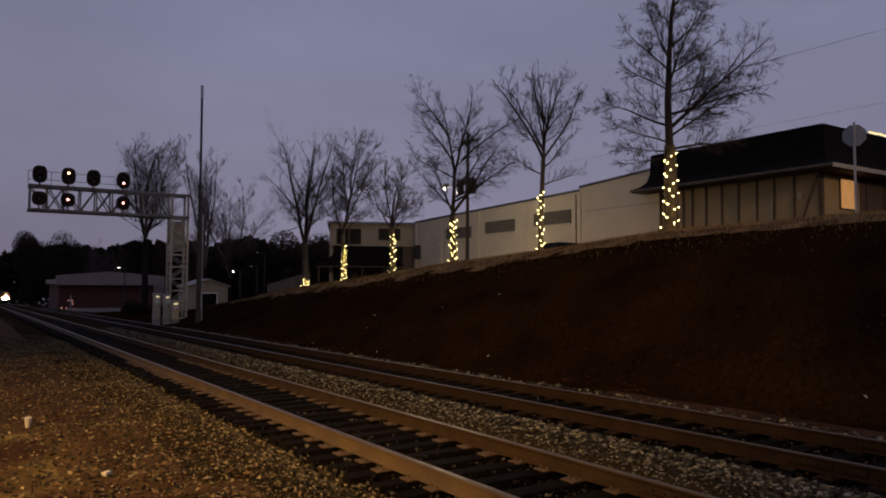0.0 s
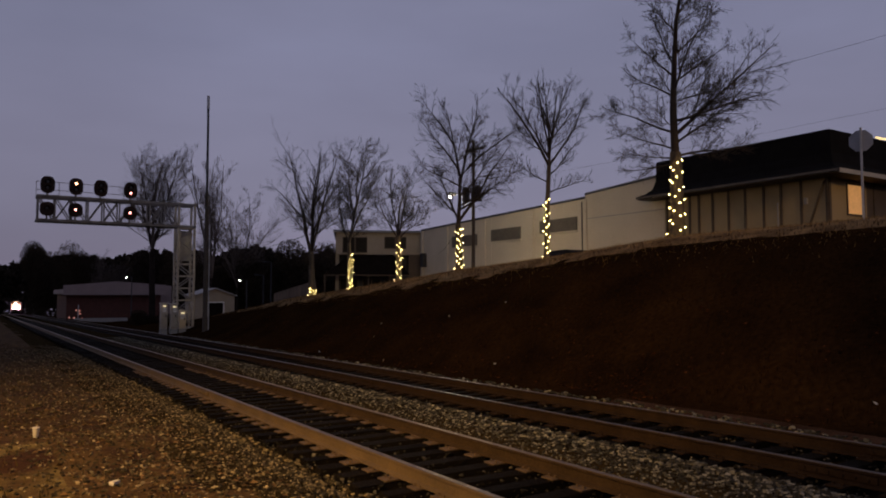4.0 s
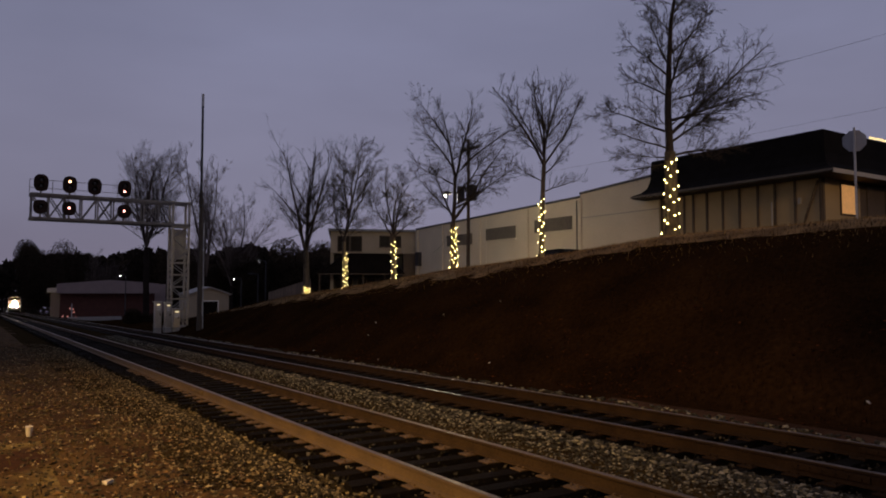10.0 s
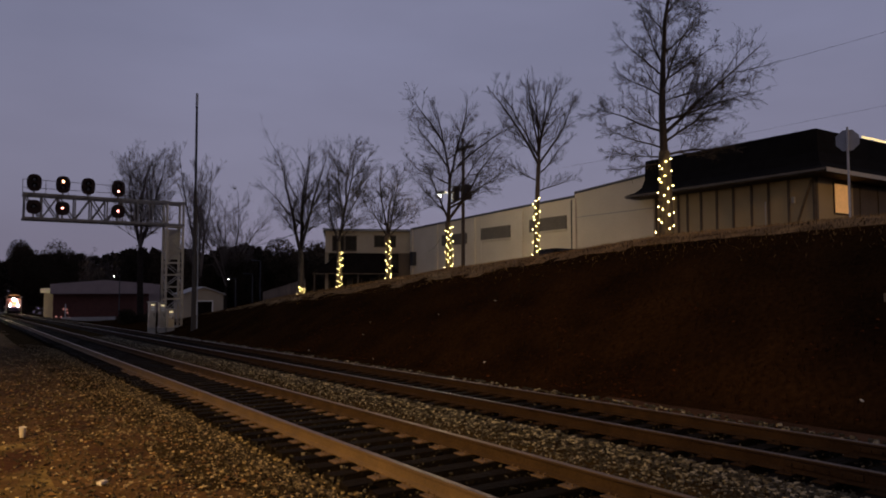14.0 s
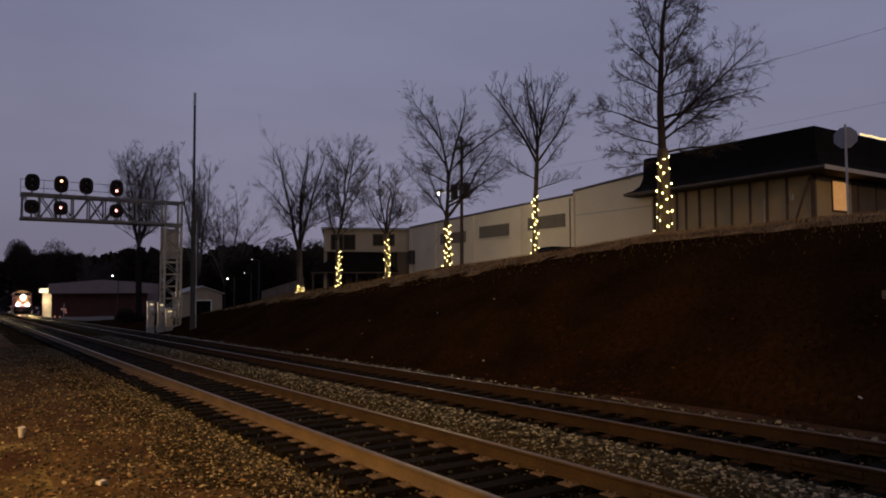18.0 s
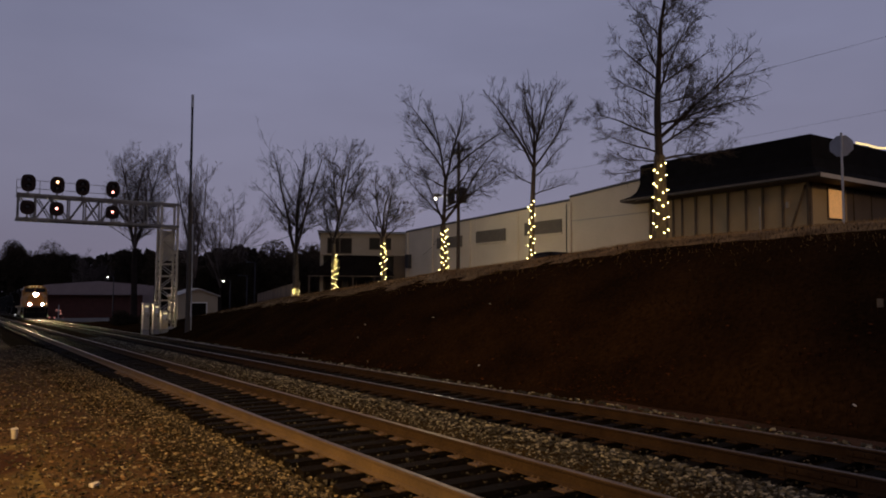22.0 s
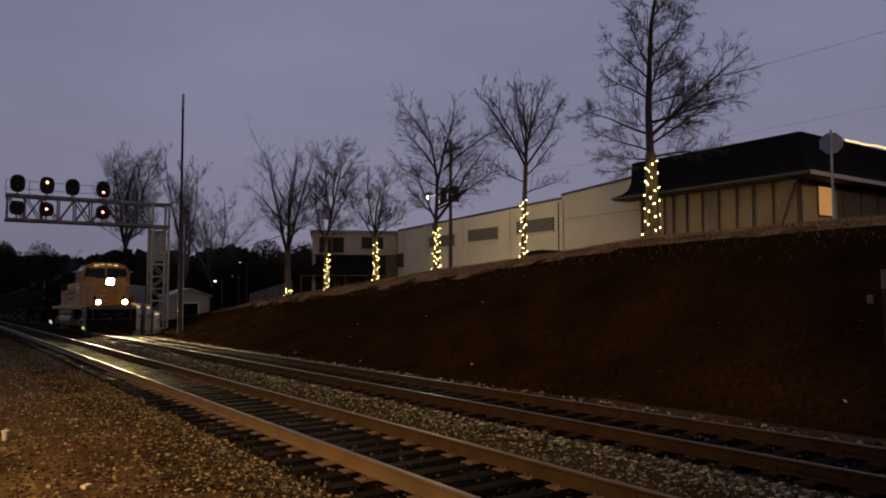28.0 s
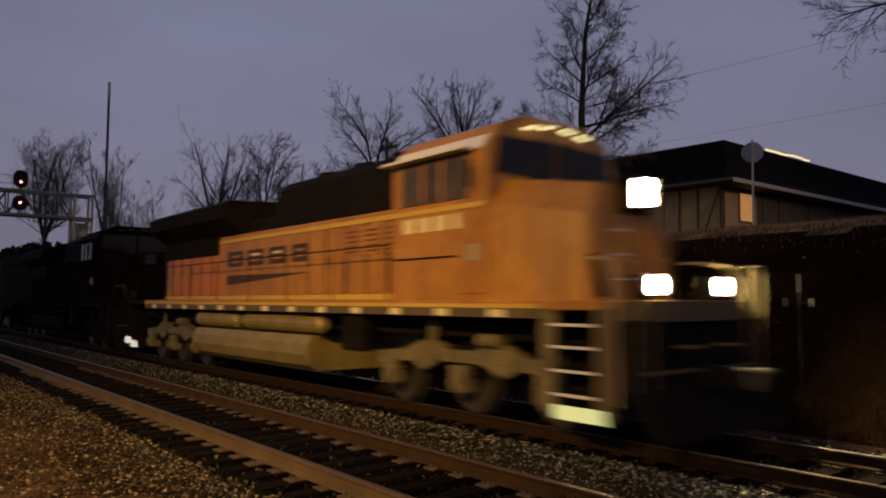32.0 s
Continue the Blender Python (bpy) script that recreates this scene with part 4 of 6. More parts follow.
# ---- long warehouse ----
def warehouse():
    x0 = 30.0
    t = empty("warehouse", pose(0, 0, 0))
    segs = [(25.7, 31.6, 8.02, 7.66), (31.62, 41.0, 7.46, 7.20), (41.02, 50.6, 7.20, 6.92)]
    for ya, yb, za, zc in segs:
        bm = bmesh.new()
        v = [bm.verts.new(p) for p in ((x0, ya, 2.4), (x0, yb, 2.4), (x0, yb, zc), (x0, ya, za), (x0 + 0.3, ya, 2.4), (x0 + 0.3, yb, 2.4), (x0 + 0.3, yb, zc), (x0 + 0.3, ya, za))]
        for f in ((0, 1, 2, 3), (7, 6, 5, 4), (0, 4, 5, 1), (1, 5, 6, 2), (2, 6, 7, 3), (3, 7, 4, 0)):
            bm.faces.new([v[i] for i in f])
        bmesh.ops.recalc_face_normals(bm, faces=bm.faces)
        part("wall_panel", bm, M_WALL, t, "cream painted block wall")
        bm = bmesh.new()
        v = [bm.verts.new(p) for p in ((x0 - 0.06, ya, za), (x0 - 0.06, yb, zc), (x0 - 0.06, yb, zc + 0.13), (x0 - 0.06, ya, za + 0.13), (x0 + 0.4, ya, za), (x0 + 0.4, yb, zc), (x0 + 0.4, yb, zc + 0.13), (x0 + 0.4, ya, za + 0.13))]
        for f in ((0, 1, 2, 3), (7, 6, 5, 4), (0, 4, 5, 1), (1, 5, 6, 2), (2, 6, 7, 3), (3, 7, 4, 0)):
            bm.faces.new([v[i] for i in f])
        bmesh.ops.recalc_face_normals(bm, faces=bm.faces)
        part("parapet_cap", bm, M_CAP, t, "dark metal parapet cap")
    part("string_course", boxm(x0 - 0.03, x0 - 0.002, 25.7, 31.5, 6.24, 6.29), M_FASCIA, t)
    part("end_wall", boxm(x0 + 0.3, 46, 50.3, 50.6, 2.4, 6.9), M_WALL, t)
    part("end_wall", boxm(x0 + 0.3, 46, 31.4, 31.6, 2.4, 7.75), M_WALL, t)
    part("flat_roof", boxm(x0 + 0.3, 46, 27.0, 50.3, 6.5, 6.7), M_CAP, t)
    for y in (31.6, 36.5, 41.8, 46.7, 50.4):
        part("pilaster", boxm(x0 - 0.10, x0 - 0.003, y - 0.14, y + 0.14, 2.4, lerp((31, 50.6), (7.43, 6.88), y)), M_WALL, t)
    part("downpipe", tubem((x0 - 0.12, 31.78, 2.8), (x0 - 0.12, 31.78, 7.3), 0.035, None, 8), M_CAP, t)
    for ya, yb in ((32.3, 35.75), (37.7, 41.0), (42.7, 46.0)):
        z0 = lerp((31, 50), (5.75, 5.15), (ya + yb) / 2)
        w = part("window", boxm(x0 - 0.05, x0 - 0.003, ya, yb, z0, z0 + 0.82), M_LOUVRE, t, "long brown louvred window")
        for k in range(7):
            z = z0 + 0.06 + k * 0.11
            part("slat", boxm(x0 - 0.085, x0 - 0.052, ya + 0.04, yb - 0.04, z, z + 0.06), M_LOUVRE, w)
        part("sill", boxm(x0 - 0.12, x0 - 0.004, ya - 0.08, yb + 0.08, z0 - 0.09, z0 - 0.003), M_WALL, w)
    part("vent_box", boxm(x0 - 0.35, x0 - 0.003, 49.75, 50.2, 4.0, 5.1, 0.02), M_CAP, t)
    return tagged(t, "long low cream warehouse with louvred windows and dark parapet", "warehouse")


warehouse()


def office():
    """Small flat-roofed building set at an angle behind the warehouse; x runs along its front."""
    t = empty("office_building", pose(24.0, 54.0, 0, 0, 0, -25))
    w, deep = 6.95, 9.0
    part("upper_wall", boxm(0, w, 0, 0.3, 5.05, 6.85), M_OFFICE, t, "cream upper storey wall")
    part("side_wall", boxm(0, 0.25, 0.3, deep, 1.0, 6.85), M_OFFICE, t)
    part("side_wall", boxm(w - 0.25, w, 0.3, deep, 1.0, 6.85), M_OFFICE, t)
    part("back_wall", boxm(0.25, w - 0.25, deep - 0.3, deep, 1.0, 6.85), M_OFFICE, t)
    # Recessed wall coloured dark for the shade beneath the awning.
    part("lower_wall", boxm(0.25, w - 0.25, 1.2, 1.5, 1.0, 5.05), M_CAP, t, "recessed shopfront wall coloured dark as in shade")
    part("pier", boxm(5.9, w, 0.02, 0.32, 1.0, 5.047), M_BROWNWALL, t, "brown corner pier")
    part("flat_roof", boxm(-0.2, w + 0.15, -0.25, deep + 0.2, 6.853, 6.98, 0.02), M_CAP, t, "dark flat roof edge")
    part("gutter", tubem((-0.2, -0.30, 6.84), (w + 0.1, -0.30, 6.84), 0.05, None, 8), M_FASCIA, t)
    bm = bmesh.new()
    lo = [bm.verts.new(p) for p in ((-0.9, -1.4, 3.35), (5.9, -1.4, 3.35), (5.9, -0.004, 3.35), (-0.9, -0.004, 3.35))]
    hi = [bm.verts.new(p) for p in ((1.2, -0.25, 5.02), (4.6, -0.25, 5.02), (4.6, -0.004, 5.02), (1.2, -0.004, 5.02))]
    for k in range(4):
        bm.faces.new((lo[k], lo[(k + 1) % 4], hi[(k + 1) % 4], hi[k]))
    bm.faces.new(lo[::-1])
    bm.faces.new(hi)
    part("awning", bm, M_NEARBLACK, t, "black hipped awning")
    part("awning_rail", boxm(-0.95, 5.95, -1.46, -1.405, 3.28, 3.36), M_BATTEN, t, "thin brown awning edge")
    for x in (-0.8, 0.9, 2.6, 4.3, 5.8):
        part("awning_post", boxm(x - 0.05, x + 0.05, -1.40, -1.30, 1.0, 3.35), M_BATTEN, t)
    for x, n in ((0.35, 2), (2.2, 2), (4.0, 2)):
        sw = part("shop_window", boxm(x, x + 1.5, 1.15, 1.197, 1.9, 3.1), M_BATTEN, t, "dim shopfront window")
        for k in range(n):
            part("pane", boxm(x + 0.06 + 0.72 * k, x + 0.70 + 0.72 * k, 1.13, 1.148, 1.96, 3.04), M_DIMGLASS, sw)
    for x0, x1, z0, z1 in ((0.54, 2.53, 5.15, 6.45), (3.9, 5.7, 5.5, 6.5)):
        wd = part("window", boxm(x0, x1, -0.04, -0.003, z0, z1), M_BATTEN, t, "dark window in brown frame")
        half = (x1 - x0) / 2
        for k in range(2):
            part("pane", boxm(x0 + 0.08 + half * k, x0 + half - 0.06 + half * k, -0.055, -0.042, z0 + 0.08, z1 - 0.08), M_DIMGLASS, wd)
        part("sill", boxm(x0 - 0.05, x1 + 0.05, -0.10, -0.003, z0 - 0.06, z0 - 0.003), M_OFFICE, wd)
    return tagged(t, "small cream office building with a black awning", "office building")


office()


# ---- parked car behind the crest ----
def parked_car(x, y, turn):
    z = ground_z(x, y)
    t = empty("parked_car", pose(x, y, z, 0, 0, turn))
    out = [(-2.2, 0.35), (-2.25, 0.75), (-2.0, 0.92), (-1.3, 0.98), (-0.75, 1.38), (0.6, 1.43), (1.35, 1.05), (2.1, 0.98), (2.25, 0.7), (2.2, 0.35)]
    b = prism([(-p, z2) for p, z2 in out][::-1], -0.85, 0.85, "x")
    bmesh.ops.bevel(b, geom=b.edges[:], offset=0.06, segments=2, affect="EDGES")
    part("body", b, M_CARBODY, t)
    for s in (-1, 1):
        part("side_window", prism([(-0.5, 1.0), (-0.55, 1.32), (0.6, 1.36), (1.1, 1.02)], s * 0.856 - 0.004, s * 0.856 + 0.004, "x"), M_DARKGLASS, t)
        part("headlight", boxm(s * 0.62 - 0.15, s * 0.62 + 0.15, -2.27, -2.2, 0.62, 0.76, 0.02), M_DEADLENS, t)
        for yy in (-1.35, 1.35):
            w = part("wheel", tubem((s * 0.66, yy, 0.32), (s * 0.88, yy, 0.32), 0.32, None, 18), M_TYRE, t)
            part("rim", tubem((s * 0.88, yy, 0.32), (s * 0.89, yy, 0.32), 0.2, None, 14), M_GALV, w)
    return tagged(t, "dark parked car behind the top of the bank", "car")


parked_car(24.9, 27.5, 4)


# ---- unseen street lamps: one inferred by the camera, one added for the shop ----
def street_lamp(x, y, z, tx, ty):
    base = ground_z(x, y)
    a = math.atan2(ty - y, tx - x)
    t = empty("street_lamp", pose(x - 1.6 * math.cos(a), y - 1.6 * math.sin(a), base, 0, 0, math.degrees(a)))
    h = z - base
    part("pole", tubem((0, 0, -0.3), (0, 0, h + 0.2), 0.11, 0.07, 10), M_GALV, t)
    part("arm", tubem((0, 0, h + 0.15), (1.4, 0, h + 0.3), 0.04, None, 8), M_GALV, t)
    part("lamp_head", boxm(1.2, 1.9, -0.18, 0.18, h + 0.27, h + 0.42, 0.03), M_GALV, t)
    return tagged(t, "unseen grey street lamp added for its warm sodium light", "street lamp", "street lamps")


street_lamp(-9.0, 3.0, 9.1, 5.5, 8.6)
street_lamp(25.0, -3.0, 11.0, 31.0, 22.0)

# ---- shed, brick building and the distance ----
def shed():
    x0, x1, y0 = 17.4, 21.2, 72.0
    z = -1.05
    t = empty("storage_shed", pose(0, y0, z))
    part("wall", boxm(x0, x1, 0, 0.12, -0.3, 2.75), M_SHEDWALL, t, "cream shed front")
    part("wall", boxm(x0, x0 + 0.12, 0.12, 4, -0.3, 2.75), M_SHEDWALL, t)
    part("wall", boxm(x1 - 0.12, x1, 0.12, 4, -0.3, 2.75), M_SHEDWALL, t)
    part("gable", prism([(x0, 2.75), (x1, 2.75), ((x0 + x1) / 2, 3.38)], 0.0, 0.12, "y"), M_SHEDWALL, t)
    for s in (-1, 1):
        xm, xe = (x0 + x1) / 2, (x1 + 0.2 if s > 0 else x0 - 0.2)
        part("roof_slope", prism([(xm, 3.40), (xe, 2.68), (xe, 2.78), (xm, 3.50)], -0.25, 4.2, "y"), M_FASCIA, t, "pale metal roof slope")
    d = part("door", boxm(18.7, 20.1, -0.03, -0.003, -0.25, 2.05), M_NEARBLACK, t, "dark open doorway")
    part("door_frame", boxm(18.6, 18.7, -0.05, -0.003, -0.25, 2.15), M_WHITE, d)
    part("door_frame", boxm(20.1, 20.2, -0.05, -0.003, -0.25, 2.15), M_WHITE, d)
    part("door_frame", boxm(18.6, 20.2, -0.05, -0.003, 2.05, 2.15), M_WHITE, d)
    return tagged(t, "small cream gabled shed with a dark doorway", "shed")


shed()


def brick_building():
    y0, x0, x1 = 94.0, 7.9, 19.0
    zb = -2.0
    t = empty("brick_building", pose(0, y0 * 1.5, -0.92))
    part("wall", boxm(x0 + 0.4, x1 - 0.4, 0, 0.3, zb - 0.5, 1.85), M_BRICK, t, "dark brick front wall")
    part("wall", boxm(x0 + 0.4, x0 + 0.7, 0.3, 12, zb - 0.5, 1.85), M_BRICK, t)
    part("wall", boxm(x1 - 0.7, x1 - 0.4, 0.3, 12, zb - 0.5, 1.85), M_BRICK, t)
    part("fascia", prism([(x0, 1.75), (x1, 1.75), (x1, 2.95), (13.5, 3.35), (x0, 2.85)], -0.8, -0.6, "y"), M_ROOFLIGHT, t, "pale pinkish metal roof fascia")
    part("roof", boxm(x0, x1, -0.6, 12.4, 1.86, 2.4), M_ROOFLIGHT, t)
    part("annex", boxm(17.6, 20.3, 2.0, 8.0, zb - 0.5, 2.9, 0.03), M_ROOFLIGHT, t, "pale block annex")
    part("kerb", boxm(8.9, 14.4, -3.2, -2.8, zb - 0.4, -0.88), M_CONCRETE, t, "low pale concrete kerb")
    for ch in t.children:
        ch.data.transform(Matrix.Scale(1.5, 4))
    return tagged(t, "low brick building with a pale overhanging roof fascia", "building")


brick_building()


def small_cross(x, y, z):
    t = empty("lit_ornament", pose(x, y, z))
    part("stake", boxm(-0.06, 0.06, -0.045, 0.045, -0.2, 3.0), M_GALV, t)
    for dx, dz in ((-1.35, 0.85), (-0.6, 0.8), (0.22, 2.0), (-0.3, 2.1), (0.3, 1.5), (0.68, 0.65)):
        bm = bmesh.new()
        bmesh.ops.create_icosphere(bm, subdivisions=1, radius=0.14, matrix=Matrix.Translation((dx, 0, dz)))
        part("lamp_bulb", bm, M_ORNAMENT, t, "glowing reddish bulb")
        part("wire", tubem((0, 0, dz), (dx, 0, dz), 0.012, None, 4), M_WIRE, t)
    return tagged(t, "small stake with glowing red and white bulbs", "decoration")


small_cross(14.1, 138.6, -3.0)


def far_lamp(x, y, z, size, base):
    t = empty("street_lamp", pose(x, y, base))
    h = z - base
    part("pole", tubem((0, 0, -0.5), (0, 0, h + 0.1), 0.09, 0.06, 6), M_CAP, t)
    part("arm", tubem((0, 0, h + 0.1), (-0.7, 0, h + 0.15), 0.04, None, 5), M_CAP, t)
    part("lamp_head", boxm(-1.0, -0.5, -0.15, 0.15, h + 0.1, h + 0.22, 0.02), M_CAP, t)
    bm = bmesh.new()
    bmesh.ops.create_icosphere(bm, subdivisions=2, radius=size, matrix=Matrix.Translation((-0.75, 0, h + 0.1 - size * 0.5)))
    part("lamp_glass", bm, M_LAMPGLASS, t, "glowing white lamp glass")
    return tagged(t, "far white light on an added pole before dark trees", "street lamp", "far street lamps")


far_lamp(17.65, 108.7, 4.1, 0.09, -2.6)
# These three stand for porch lights, set on added lamp poles.
far_lamp(23.96, 77.0, 3.22, 0.075, -1.3)
far_lamp(26.63, 77.0, 5.2, 0.022, -1.2)
far_lamp(25.78, 77.0, 3.75, 0.022, -1.2)


def clump_crown(name, cx, cy, cz, rx, ry, rz_, n, size, seed, mat, parent):
    """A crown of many small leafy clumps with an uneven outline."""
    rnd = random.Random(seed)
    V, F = [], []
    blobs = [(Vector((rnd.uniform(-0.55, 0.55) * rx, rnd.uniform(-0.55, 0.55) * ry, rnd.uniform(-0.6, 0.6) * rz_)), rnd.uniform(0.4, 0.65)) for _ in range(9)]
    for k in range(n):
        c, s = blobs[k % 9]
        d = Vector((rnd.gauss(0, 1), rnd.gauss(0, 1), rnd.gauss(0, 1))).normalized() * (rnd.random() ** 0.4)
        p = Vector((cx, cy, cz)) + c + Vector((d.x * rx * s, d.y * ry * s, d.z * rz_ * s))
        u = Vector((rnd.gauss(0, 1), rnd.gauss(0, 1), rnd.gauss(0, 1))).normalized()
        w = u.orthogonal().normalized()
        z = size * rnd.uniform(0.5, 1.3)
        a = len(V)
        V += [p + u * z, p + w * z * 0.7, p - u * z * 0.8, p - w * z * 0.6, p + u.cross(w) * z * 0.5]
        F += [(a, a + 1, a + 4), (a + 1, a + 2, a + 4), (a + 2, a + 3, a + 4), (a + 3, a, a + 4)]
    return from_lists(name, V, F, mat, parent, False)


def evergreen(x, y, base, h, rx, seed, n=1500, size=0.5, lab="dark leafy evergreen tree beyond the railway"):
    t = empty("evergreen_tree", pose(x, y, base))
    part("trunk", tubem((0, 0, -1), (0, 0, h * 0.6), 0.3, 0.15, 8), M_BARK, t)
    clump_crown("crown", 0, 0, h * 0.54, rx, rx * 0.8, h * 0.47, n, size, seed, M_EVERGREEN, t)
    return tagged(t, lab, "tree", "far evergreen trees")


evergreen(26.4, 400.0, -14.7, 41.6, 11.5, 1, 26000, 0.44)
evergreen(36.8, 396.8, -14.7, 44.0, 12.3, 2, 26000, 0.44)
evergreen(45.6, 403.2, -14.7, 35.2, 10.0, 3, 18000, 0.44)
evergreen(32.1, 169.0, -5.0, 15.6, 5.1, 5, 13000, 0.255)
evergreen(37.8, 166.1, -5.0, 17.3, 6.2, 6, 15000, 0.255)
evergreen(44.7, 164.7, -5.0, 16.2, 6.5, 7, 15000, 0.255)
evergreen(51.1, 159.0, -5.0, 13.5, 5.7, 8, 13000, 0.255)
evergreen(27.5, 82, -1.4, 8.4, 3.6, 9, 13000, 0.136)
evergreen(31.6, 80, -1.2, 9.2, 4.0, 10, 15000, 0.136, "dark evergreen tree beside the office building")
evergreen(36.5, 84, -1.0, 9.4, 4.4, 12, 15000, 0.143)
evergreen(44.5, 82, -1.0, 8.6, 4.4, 13, 10000, 0.163)
evergreen(24.6, 84, -1.4, 6.4, 3.0, 14, 12000, 0.136)
evergreen(34.6, 76, -0.8, 7.2, 3.2, 15, 12000, 0.136)
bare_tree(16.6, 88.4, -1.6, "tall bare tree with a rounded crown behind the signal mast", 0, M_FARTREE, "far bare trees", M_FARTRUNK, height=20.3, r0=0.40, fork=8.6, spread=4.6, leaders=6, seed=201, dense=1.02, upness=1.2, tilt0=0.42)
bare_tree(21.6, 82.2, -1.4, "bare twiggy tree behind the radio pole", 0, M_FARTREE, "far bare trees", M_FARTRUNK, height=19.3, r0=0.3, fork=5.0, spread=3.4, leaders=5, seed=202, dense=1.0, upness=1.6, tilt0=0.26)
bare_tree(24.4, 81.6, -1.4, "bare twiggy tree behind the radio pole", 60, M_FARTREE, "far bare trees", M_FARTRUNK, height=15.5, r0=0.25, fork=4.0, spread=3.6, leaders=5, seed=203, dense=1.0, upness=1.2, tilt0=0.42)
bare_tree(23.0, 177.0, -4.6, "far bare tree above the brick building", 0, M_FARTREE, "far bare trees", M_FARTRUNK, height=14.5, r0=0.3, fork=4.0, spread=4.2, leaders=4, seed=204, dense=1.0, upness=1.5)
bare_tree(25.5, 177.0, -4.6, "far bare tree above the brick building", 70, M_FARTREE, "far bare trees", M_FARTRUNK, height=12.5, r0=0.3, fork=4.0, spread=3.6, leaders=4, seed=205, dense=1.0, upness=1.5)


def shrub(x, y, base, h, r, seed):
    t = empty("shrub", pose(x, y, base))
    part("stem", tubem((0, 0, -0.2), (0, 0, h * 0.6), 0.06, 0.03, 6), M_BARK, t)
    clump_crown("foliage", 0, 0, h * 0.5, r, r * 0.8, h * 0.5, 2600, 0.11, seed, M_EVERGREEN, t)
    return tagged(t, "low dark evergreen shrub before the brick building", "shrub", "shrubs by the track")


shrub(13.4, 75.0, -1.35, 1.7, 1.5, 31)
shrub(15.6, 74.0, -1.35, 1.3, 1.3, 32)


def far_wood():
    """A wooded ridge on the skyline, of many small clumps."""
    rnd = random.Random(9)
    V, F = [], []
    for k in range(26000):
        a = rnd.uniform(-30, 100) if k < 7000 else rnd.uniform(-1.5, 33)
        far = a < 9.0
        dist = rnd.uniform(440, 560) if far else rnd.uniform(190, 245)
        x, y = math.sin(radians(a)) * dist, math.cos(radians(a)) * dist
        rise = lerp((-30, 1.5, 3, 8.5, 11, 19, 20.5, 22, 27, 31, 40), (1.6, 1.9, 2.6, 2.7, 3.0, 3.2, 2.5, 3.2, 3.5, 2.2, 1.6), a)
        rise *= 1.0 + 0.16 * noise.noise((a * 0.9, 1.7, 0)) + 0.16 * noise.noise((a * 3.3, 4.2, 0))
        base = -14.0 if far else -3.5
        z = base + (1.84 + dist * math.tan(radians(rise)) - base) * rnd.random() ** 0.6
        u = Vector((rnd.gauss(0, 1), rnd.gauss(0, 1), rnd.gauss(0, 1))).normalized()
        w = u.orthogonal().normalized()
        s = rnd.uniform(0.6, 1.5) * (1.8 if far else 1.0)
        p = Vector((x, y, z))
        i = len(V)
        V += [p + u * s, p + w * s * 0.7, p - u * s * 0.8, p - w * s * 0.6, p + u.cross(w) * s * 0.6]
        F += [(i, i + 1, i + 4), (i + 1, i + 2, i + 4), (i + 2, i + 3, i + 4), (i + 3, i, i + 4)]
    return tagged(from_lists("far_wood", V, F, M_EVERGREEN, None, False), "dark wooded skyline beyond the railway", "woods", kind="stuff")


far_wood()


def fence(ya, yb, x, base, h):
    t = empty("board_fence", pose(0, 0, 0))
    n = int((yb - ya) / 0.16)
    bm = boxm(-0.012, 0.012, -0.07, 0.07, 0, h)
    me = bpy.data.meshes.new("board")
    bm.to_mesh(me)
    bm.free()
    me.materials.append(M_FENCE)
    for k in range(n):
        b = new("board", me)
        b.parent = t
        y = ya + 0.16 * k
        b.matrix_local = pose(x, y, ground_z(x, y) - 0.1 + base, 0, 0, 0)
    for z in (0.3, h - 0.3):
        bm = bmesh.new()
        tube(bm, (x + 0.05, ya, ground_z(x, ya) + z), (x + 0.05, yb, ground_z(x, yb) + z), 0.04, None, 4)
        part("rail", bm, M_FENCE, t)
    return tagged(t, "weathered upright board fence at the end of the bank", "fence")


fence(50.6, 59.8, 20.9, 0.0, 1.35)

